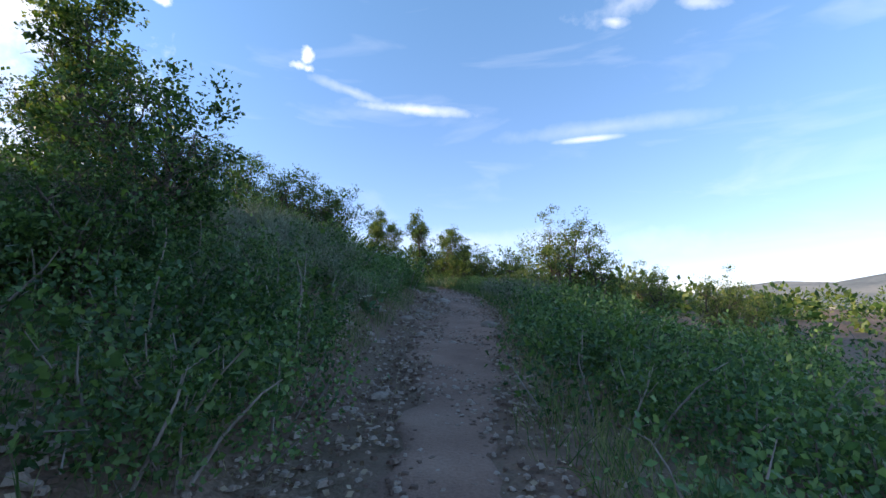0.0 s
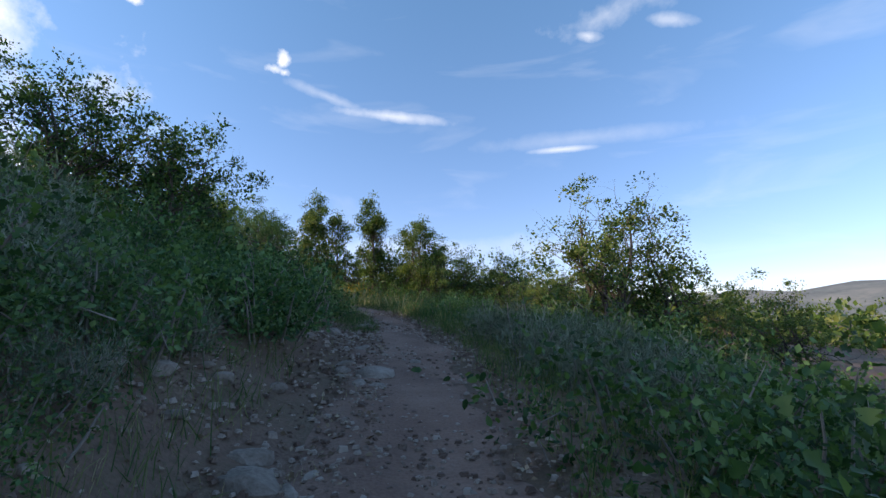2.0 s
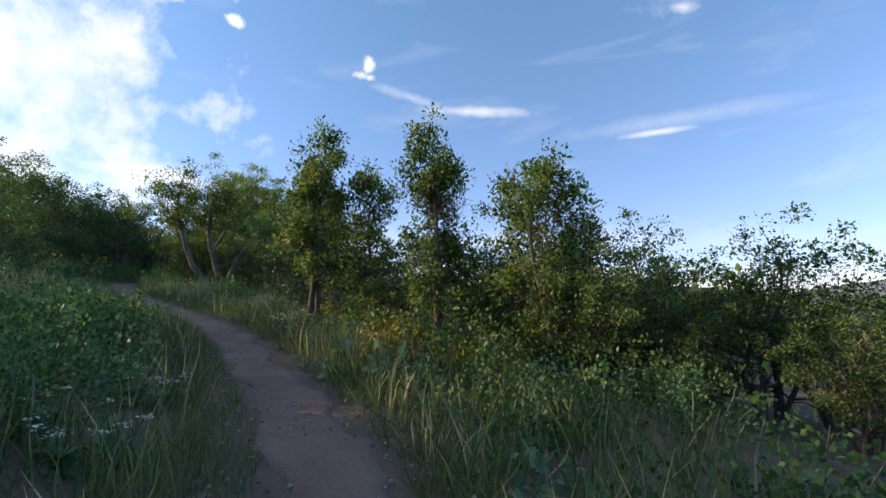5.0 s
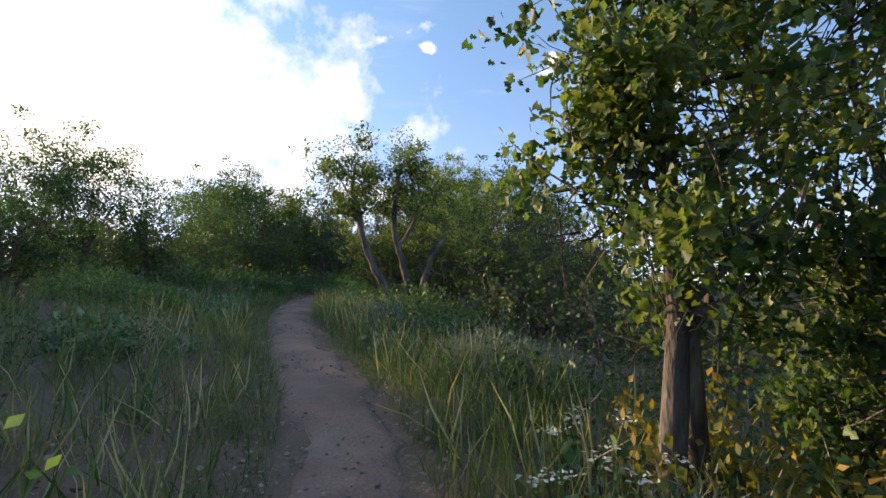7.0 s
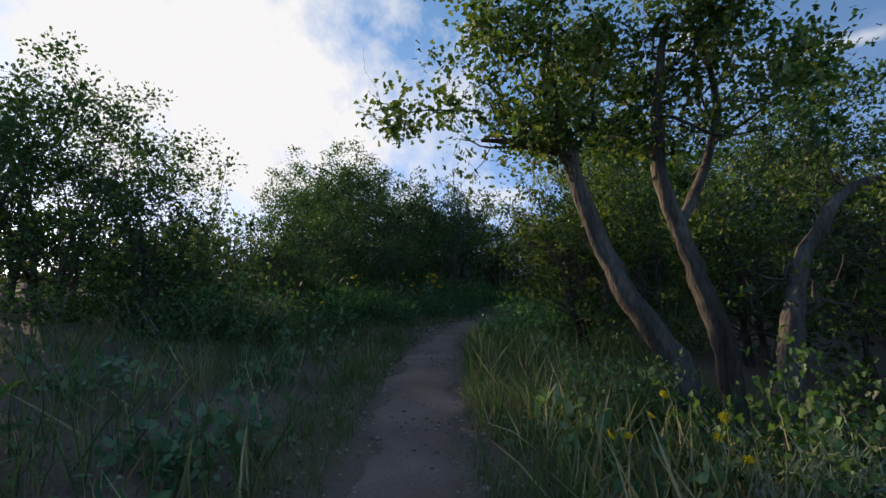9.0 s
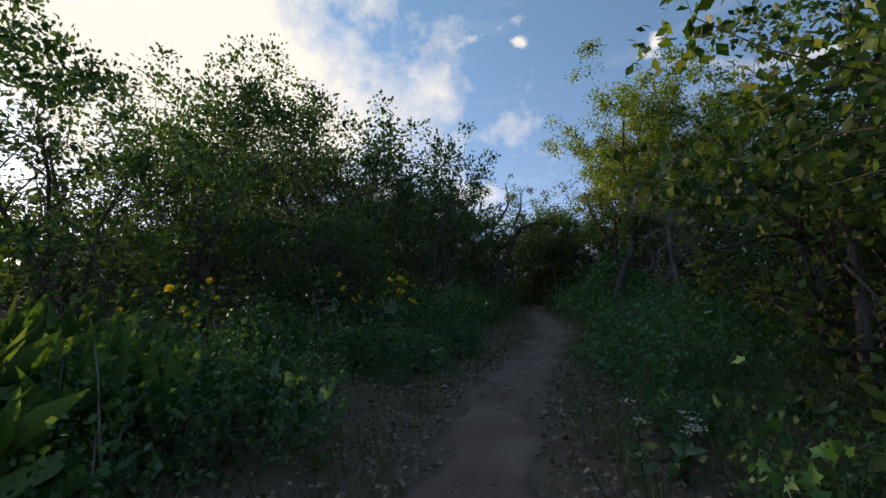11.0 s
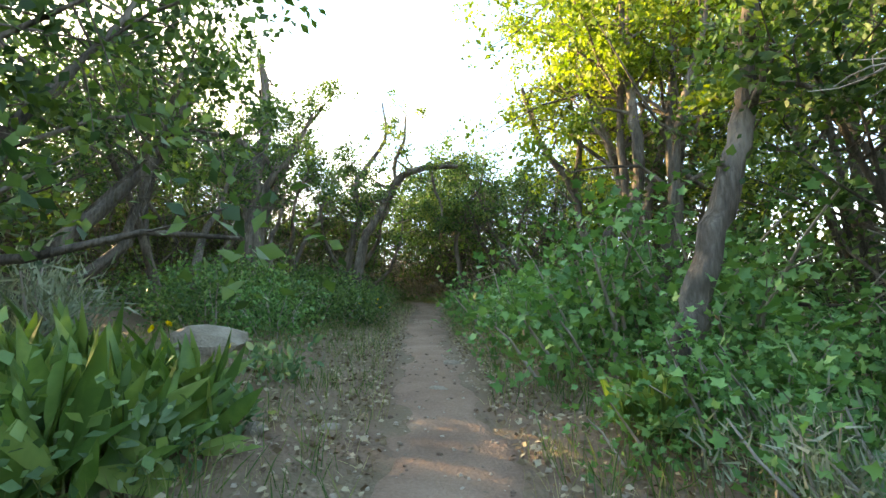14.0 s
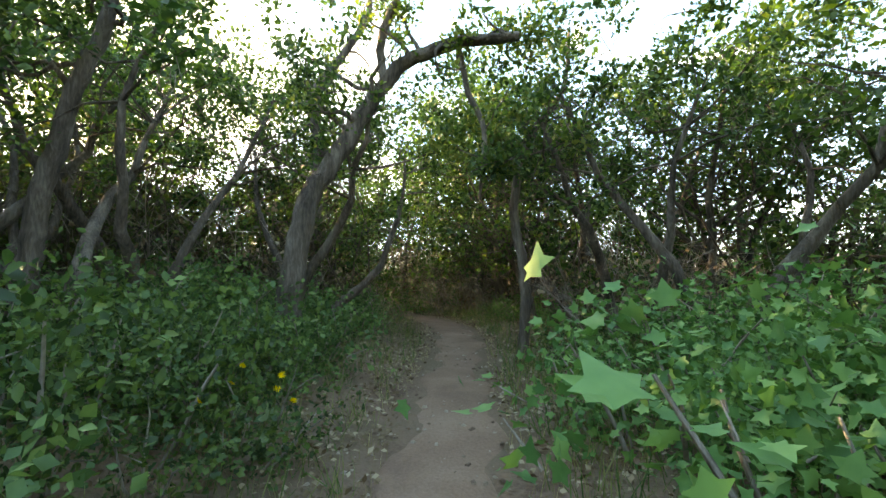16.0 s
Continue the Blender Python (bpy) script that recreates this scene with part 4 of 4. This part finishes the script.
# ---- grass, litter and gravel ----
def tufts(name, n, s0, s1, d0, d1, tall, mat, label, category, per=9, seed=1, shape="blade"):
    """Blades in tufts over a strip beside the trail: one mesh."""
    rng = np.random.RandomState(seed)
    s, d = rng.uniform(s0, s1, n), rng.uniform(d0, d1, n)
    i = np.clip(np.searchsorted(ARC, s), 0, len(ARC) - 1)
    e = np.clip(s - ARC[i], -0.2, 0.2)
    x, y = LINE[i, 0] + TANGENT[i, 0] * e + TANGENT[i, 1] * d, LINE[i, 1] + TANGENT[i, 1] * e - TANGENT[i, 0] * d
    x, y = np.repeat(x, per) + rng.normal(size=n * per) * 0.04, np.repeat(y, per) + rng.normal(size=n * per) * 0.04
    _, dd, _ = trail_coords(x, y)
    ok = np.abs(dd) > 0.3
    x, y = x[ok], y[ok]
    at = np.column_stack([x, y, height(x, y) - 0.01])
    way = rng.normal(size=(len(x), 3)) * 0.33 + np.array([0, 0, 1.0])
    me = leaf_mesh(name, at, way, tall * rng.uniform(0.45, 1.15, len(x)), shape, mat, rng, 1.0)
    tagged(new(name, me), label, category, kind="stuff")


tufts("grass", 1700, -1, 14, -2.6, -0.95, 0.19, M_GRASS, "sparse green and dry grass on the stony bank", "grass", seed=2)
tufts("grass", 800, 0, 14, 0.45, 1.5, 0.22, M_GRASS, "green grass along the downhill edge of the trail", "grass", seed=3)
tufts("grass", 1100, 12, 29, -3.2, -0.5, 0.32, M_GRASS, "long green grass on the uphill side of the bend", "grass", seed=4)
tufts("grass", 1300, 12, 29, 0.4, 2.2, 0.34, M_GRASS, "long green grass on the outer side of the bend", "grass", seed=5)
tufts("dry_grass", 260, 13, 27, 0.4, 1.4, 0.42, M_DRY, "tall dry straw-coloured grass stalks", "dry grass", per=5, seed=6)
tufts("dry_grass", 160, 13, 27, -1.6, -0.5, 0.36, M_DRY, "dry seed-headed grass stalks", "dry grass", per=5, seed=7)
tufts("grass", 1700, 28, 54, -2.6, -0.4, 0.2, M_GRASS, "grass along the shady trail edge", "grass", seed=8)
tufts("grass", 1500, 28, 54, 0.4, 2.0, 0.22, M_GRASS, "grass below the bushes along the trail", "grass", seed=9)
tufts("grass", 1600, 11, 29, -0.75, -0.2, 0.15, M_GRASS, "short grass at the uphill edge of the trail", "grass", seed=31)
tufts("grass", 1600, 11, 29, 0.2, 0.75, 0.15, M_GRASS, "short grass at the outer edge of the trail", "grass", seed=32)
tufts("dry_grass", 900, 2, 29, -1.2, 1.0, 0.09, M_DRY, "sparse short dry grass on the stony soil", "dry grass", seed=33)
tufts("dry_grass", 900, 30, 50, -0.9, 0.9, 0.1, M_DRY, "short dry grass on the trail's edges", "dry grass", seed=10)


def litter(name, n, s0, s1, reach, size, mat, label, category, seed, shape="broad"):
    rng = np.random.RandomState(seed)
    s, d = rng.uniform(s0, s1, n), rng.normal(size=n) * reach
    d += np.sign(d) * 0.3
    i = np.clip(np.searchsorted(ARC, s), 0, len(ARC) - 1)
    e = np.clip(s - ARC[i], -0.2, 0.2)
    x, y = LINE[i, 0] + TANGENT[i, 0] * e + TANGENT[i, 1] * d, LINE[i, 1] + TANGENT[i, 1] * e - TANGENT[i, 0] * d
    at = np.column_stack([x, y, height(x, y) + 0.03])
    way = rng.normal(size=(n, 3)) * np.array([1, 1, 0.25])
    me = leaf_mesh(name, at, way, size * rng.uniform(0.5, 1.2, n), shape, mat, rng, 0.0)
    tagged(new(name, me), label, category, kind="stuff")


litter("leaf_litter", 24000, 28, 54, 0.9, 0.042, M_LITTER, "dry brown fallen leaves beside the trail", "leaf litter", 12, "simple")
litter("leaf_litter", 8000, 0, 28, 0.7, 0.035, M_LITTER, "scattered dry leaves and twigs on the soil", "leaf litter", 13, "simple")


def stone_mesh(seed, flat=0.55):
    rng = np.random.RandomState(seed)
    bm = bmesh.new()
    bmesh.ops.create_icosphere(bm, subdivisions=2, radius=1)
    cuts = [(rng.normal(size=3), rng.uniform(0.55, 0.85)) for _ in range(7)]
    for v in bm.verts:
        p = np.array(v.co)
        for nrm, dist in cuts:
            u = nrm / np.linalg.norm(nrm)
            over = p @ u - dist
            if over > 0:
                p = p - u * over
        v.co = p * np.array([1, rng.uniform(0.78, 0.82), flat]) * (1 + 0.03 * rng.normal())
    me = bpy.data.meshes.new("stone")
    bm.to_mesh(me)
    bm.free()
    me.materials.append(M_STONE)
    return me


def gravel(name, n, s0, s1, d0, d1, size, seed, label):
    """Loose chips: small uneven lumps joined into one mesh."""
    rng = np.random.RandomState(seed)
    s, d = rng.uniform(s0, s1, n), rng.uniform(d0, d1, n)
    i = np.clip(np.searchsorted(ARC, s), 0, len(ARC) - 1)
    e = np.clip(s - ARC[i], -0.2, 0.2)
    x, y = LINE[i, 0] + TANGENT[i, 0] * e + TANGENT[i, 1] * d, LINE[i, 1] + TANGENT[i, 1] * e - TANGENT[i, 0] * d
    z = height(x, y) + np.where((d < 0.45) & (d > np.where(s < 12, -0.95, -0.45)), 0.026, 0.006)
    t = np.array([(-1, -0.8, -0.4), (1, -0.8, -0.4), (1, 0.8, -0.4), (-1, 0.8, -0.4), (-0.7, -0.5, 0.45), (0.7, -0.5, 0.45), (0.7, 0.5, 0.45), (-0.7, 0.5, 0.45)])
    f = np.array([(4, 5, 6, 7), (0, 1, 5, 4), (1, 2, 6, 5), (2, 3, 7, 6), (3, 0, 4, 7)])
    r = size * rng.uniform(0.35, 1.0, n) ** 1.5
    jit = 1 + rng.uniform(-0.35, 0.35, (n, 8, 3))
    a = rng.rand(n) * 6.283
    v = t[None] * jit * r[:, None, None]
    c, q = np.cos(a)[:, None], np.sin(a)[:, None]
    v = np.stack([v[..., 0] * c - v[..., 1] * q, v[..., 0] * q + v[..., 1] * c, v[..., 2]], -1) + np.stack([x, y, z], -1)[:, None]
    ob = mesh_object(name, v.reshape(-1, 3), (np.arange(n)[:, None, None] * 8 + f[None]).reshape(-1, 4), [M_GRAVEL])
    tagged(ob, label, "gravel", kind="stuff")


gravel("gravel", 11000, 0, 14, -1.6, 0.75, 0.02, 21, "loose angular reddish-grey gravel on the trail")
gravel("gravel", 1100, 0, 14, -1.7, -0.3, 0.032, 24, "coarse stone chips on the cut bank")
gravel("gravel", 4000, 12, 30, -0.55, 0.55, 0.011, 22, "fine gravel at the trail's edges")
gravel("gravel", 3200, 29, 48, -0.8, 0.7, 0.015, 23, "pale gravel along the shaded trail")

STONES = []
for k in range(5):
    st = tagged(new("stone", stone_mesh(200 + k)), "angular sandstone rock lying on the dirt", "stone", "rocks along the trail")
    STONES.append(st)
rs = np.random.RandomState(5)
for s0, s1, d0, d1, n, big in ((0.5, 13, -1.6, -0.35, 60, 0.085), (1, 12, -0.3, 0.55, 18, 0.05), (4.5, 9.5, -1.7, -0.5, 16, 0.15), (14, 28, -0.8, -0.3, 10, 0.04), (32, 42, -1.1, -0.35, 26, 0.07)):
    for _ in range(n):
        x, y = along(rs.uniform(s0, s1), rs.uniform(d0, d1))
        st = STONES[rs.randint(5)]
        sc = big * rs.uniform(0.35, 1.0)
        o = plant(st, x, y, rs.uniform(0, 360), sc, 1.0, sink=-0.1 * sc)
        o.scale = (sc * rs.uniform(0.9, 1.3), sc * rs.uniform(0.7, 1.0), sc)
for x, y, sc, turn in ((0.0, 8.95, 0.16, 20), (-0.25, 9.0, 0.09, 70), (-2.0, 5.1, 0.2, 41), (-1.75, 5.4, 0.11, 12), (-1.3, 5.75, 0.12, 33), (-1.5, 6.0, 0.1, 24), (0.1, 5.3, 0.09, 55), (-1.2, 4.5, 0.1, 61), (0.3, 9.5, 0.09, 72), (-1.15, 11.2, 0.2, 10), (-0.62, 10.6, 0.13, 100), (-0.35, 11.4, 0.12, 200), (0.62, 6.3, 0.16, 30), (-17.95, 32.8, 0.34, 60), (-16.4, 34.2, 0.1, 10), (-16.0, 33.3, 0.08, 10)):
    o = plant(STONES[int(turn) % 5], x, y, turn, sc, 1.0, sink=-0.1 * sc)

# ---- flowers ----
def flower_parts(seed, tall, heads, mat, petals, size, flat=False):
    rng = np.random.RandomState(seed)
    limbs, at, way, lat, lway = [], [], [], [], []
    for _ in range(heads):
        a = rng.rand() * 6.283
        stem, w = wander(rng, (0.1 * math.cos(a), 0.1 * math.sin(a), -0.03), (0.25 * math.cos(a), 0.25 * math.sin(a), 1), tall * rng.uniform(0.7, 1.1), 0.005, 5, 0.08, 0.02, 0.5)
        limbs.append(stem)
        top = stem[-1][0]
        face = np.array([rng.normal() * 0.8, rng.normal() * 0.8, 0.7])
        e1 = np.cross(face, (0.2, 0.9, 0.3))
        e1 /= np.linalg.norm(e1)
        e2 = np.cross(face / np.linalg.norm(face), e1)
        for q in range(petals):
            b = 6.283 * q / petals
            if flat:
                at.append(top + np.array([rng.normal() * 0.02, rng.normal() * 0.02, rng.normal() * 0.006]))
                way.append((math.cos(b), math.sin(b), 0.2))
            else:
                at.append(top)
                way.append(tuple(math.cos(b) * e1 + math.sin(b) * e2 + face * 0.25))
        for i in range(1, 4):
            for _ in range(3):
                lat.append(stem[i][0])
                lway.append(rng.normal(size=3) + np.array([0, 0, 0.5]))
    petal = leaf_mesh("petals", np.array(at), np.array(way, float), np.full(len(at), size), "broad", mat, rng)
    leaf = leaf_mesh("foliage", np.array(lat), np.array(lway), np.full(len(lat), 0.09), "broad", M_FORB, rng)
    return [("stems", tube_mesh("stems", limbs, M_GRASS, 4)), ("petals", petal), ("foliage", leaf)]


YELLOWS = thing("sunflower_plant", flower_parts(301, 0.55, 7, M_YELLOW, 10, 0.027), "wild yellow sunflowers on thin green stems", "flower", "yellow flowers beside the trail")
YARROW = thing("yarrow_plant", flower_parts(302, 0.32, 8, M_WHITE, 16, 0.018, True), "white flat-headed yarrow on thin stems", "flower", "white flowers beside the trail")
for s, d, sc in ((22.6, 0.9, 0.8), (23.2, 1.1, 0.75), (31.0, -2.3, 1.3), (31.5, -2.6, 1.3), (33.6, -1.75, 1.6), (33.9, -2.0, 1.6), (34.2, -2.3, 1.5), (33.2, -2.2, 1.6), (24.7, 0.9, 0.8), (38.3, -1.3, 0.9), (43.6, -1.0, 0.8), (28.6, -1.6, 1.0)):
    x, y = along(s, d)
    plant(YELLOWS, x, y, 40 * s, sc)
for s, d, sc in ((15.0, -0.95, 0.9), (15.3, -1.3, 0.8), (16.0, -0.8, 0.8), (19.0, 0.75, 1.1), (19.4, 0.95, 1.0), (11.2, -1.2, 0.9), (11.6, -1.0, 0.8), (5.6, -1.2, 0.9), (32.5, -0.9, 1.0), (33.0, -1.2, 1.1), (30.6, 0.8, 1.0), (41.5, -1.7, 0.9)):
    x, y = along(s, d)
    plant(YARROW, x, y, 50 * s, sc)

# ---- distance ----
def far_scrub():
    """Oak scrub over the slopes round about, too far and too many to count."""
    rng = np.random.RandomState(9)
    spots = []
    for _ in range(620):
        a, r = rng.rand() * 6.283, 14 + 75 * rng.rand() ** 1.4
        x, y = -8 + r * math.sin(a), 20 + r * math.cos(a)
        _, d, _ = trail_coords(x, y)
        if d[0] < -9 or d[0] > 5.5:
            spots.append((x, y, (0.55 if d[0] > 0 and y < 25 else 1.0) * rng.uniform(0.7, 1.4)))
    spots = np.array(spots)
    z = height(spots[:, 0], spots[:, 1])
    per = 120
    n = len(spots) * per
    u = rng.normal(size=(n, 3))
    u /= np.linalg.norm(u, axis=1)[:, None]
    u *= (0.55 + 0.5 * rng.rand(n))[:, None]
    sc = np.repeat(spots[:, 2], per)
    lump = 1 + 0.35 * np.sin(3 * u[:, 0] + np.repeat(np.arange(len(spots)), per)) * np.sin(4 * u[:, 1])
    at = np.column_stack([np.repeat(spots[:, 0], per), np.repeat(spots[:, 1], per), np.repeat(z, per)]) + u * np.array([1.5, 1.5, 1.1]) * (sc * lump)[:, None] + np.column_stack([0 * sc, 0 * sc, 0.9 * sc])
    me = leaf_mesh("far_scrub", at, u + rng.normal(size=(n, 3)) * 0.5, 0.3 * rng.uniform(0.6, 1.2, n), "simple", M_OAK, rng)
    tagged(new("far_scrub", me), "green oak scrub over the surrounding slopes", "scrub", kind="stuff")


def undergrowth(name, s0, s1, d0, d1, n, tall, seed, label):
    """Dense brown-stemmed thicket behind the first trees: crooked sticks with small dark leaves, uncountable."""
    rng = np.random.RandomState(seed)
    sticks, spots = [], []
    for _ in range(n):
        x, y = along(rng.uniform(s0, s1), rng.uniform(d0, d1))
        if abs(trail_coords(x, y)[1][0]) < 1.2:
            continue
        z = ground_at(x, y)
        for _ in range(5):
            stick, _ = wander(rng, (x + rng.normal() * 0.25, y + rng.normal() * 0.25, z - 0.05), rng.normal(size=3) * 0.35 + np.array([0, 0, 1]), tall * rng.uniform(0.6, 1.1), 0.016, 4, 0.22, 0.0, 0.3)
            sticks.append(stick)
            spots += [stick[1][0], stick[2][0], stick[3][0], stick[4][0]]
            side, _ = wander(rng, stick[2][0], rng.normal(size=3), 0.5, 0.008, 2, 0.4, 0.0, 0.4)
            sticks.append(side)
            spots.append(side[2][0])
    spots = np.array(spots)
    m = len(spots) * 11
    at = np.repeat(spots, 11, axis=0) + rng.normal(size=(m, 3)) * 0.13
    root = new(name)
    tagged(root, label, "thicket", kind="stuff")
    for part_name, me in (("stems", tube_mesh("stems", sticks, M_BARK, 4)), ("foliage", leaf_mesh("foliage", at, rng.normal(size=(m, 3)), 0.085 * rng.uniform(0.6, 1.2, m), "simple", M_THICKET, rng))):
        part = tagged(new(part_name, me), kind="stuff")
        part.parent = root


undergrowth("thicket_stand", 26, 58, -10.5, -4.6, 250, 2.3, 501, "dense brown thicket of oak stems behind the trail")
undergrowth("thicket_stand", 26, 58, 4.0, 8.5, 180, 2.2, 502, "dark thicket of oak stems behind the maples")
undergrowth("thicket_stand", 47.5, 60, -8, 7.5, 300, 2.6, 503, "dark brown thicket closing the end of the trail")
undergrowth("thicket_stand", 19, 27, 3.0, 7.0, 50, 1.2, 504, "oak thicket on the outer side of the bend")


def far_town():
    """Small houses on the valley side."""
    rng = np.random.RandomState(17)
    verts, faces, idx = [], [], []
    for _ in range(420):
        a, r = radians(rng.uniform(30, 75)), rng.uniform(1000, 2100)
        x, y = r * math.sin(a), r * math.cos(a)
        z = ground_at(x, y) - 1
        w, l, h, t = rng.uniform(6, 12), rng.uniform(5, 8), rng.uniform(5, 8), rng.rand() * 3.14
        c, s = math.cos(t), math.sin(t)
        f = len(verts)
        for px, py, pz in ((-w, -l, 0), (w, -l, 0), (w, l, 0), (-w, l, 0), (-w, -l, h), (w, -l, h), (w, l, h), (-w, l, h), (-w, 0, h * 1.5), (w, 0, h * 1.5)):
            verts.append((x + px * c - py * s, y + px * s + py * c, z + pz))
        for q in ((0, 1, 5, 4), (1, 2, 6, 9, 5), (2, 3, 7, 6), (3, 0, 4, 8, 7)):
            faces.append(tuple(f + k for k in q))
            idx.append(0)
        for q in ((4, 5, 9, 8), (6, 7, 8, 9)):
            faces.append(tuple(f + k for k in q))
            idx.append(1)
    ob = mesh_object("far_town", verts, faces, [M_HOUSE, M_ROOF], False, idx)
    tagged(ob, "distant houses scattered over the valley side", "houses", kind="stuff")


far_scrub()
far_town()
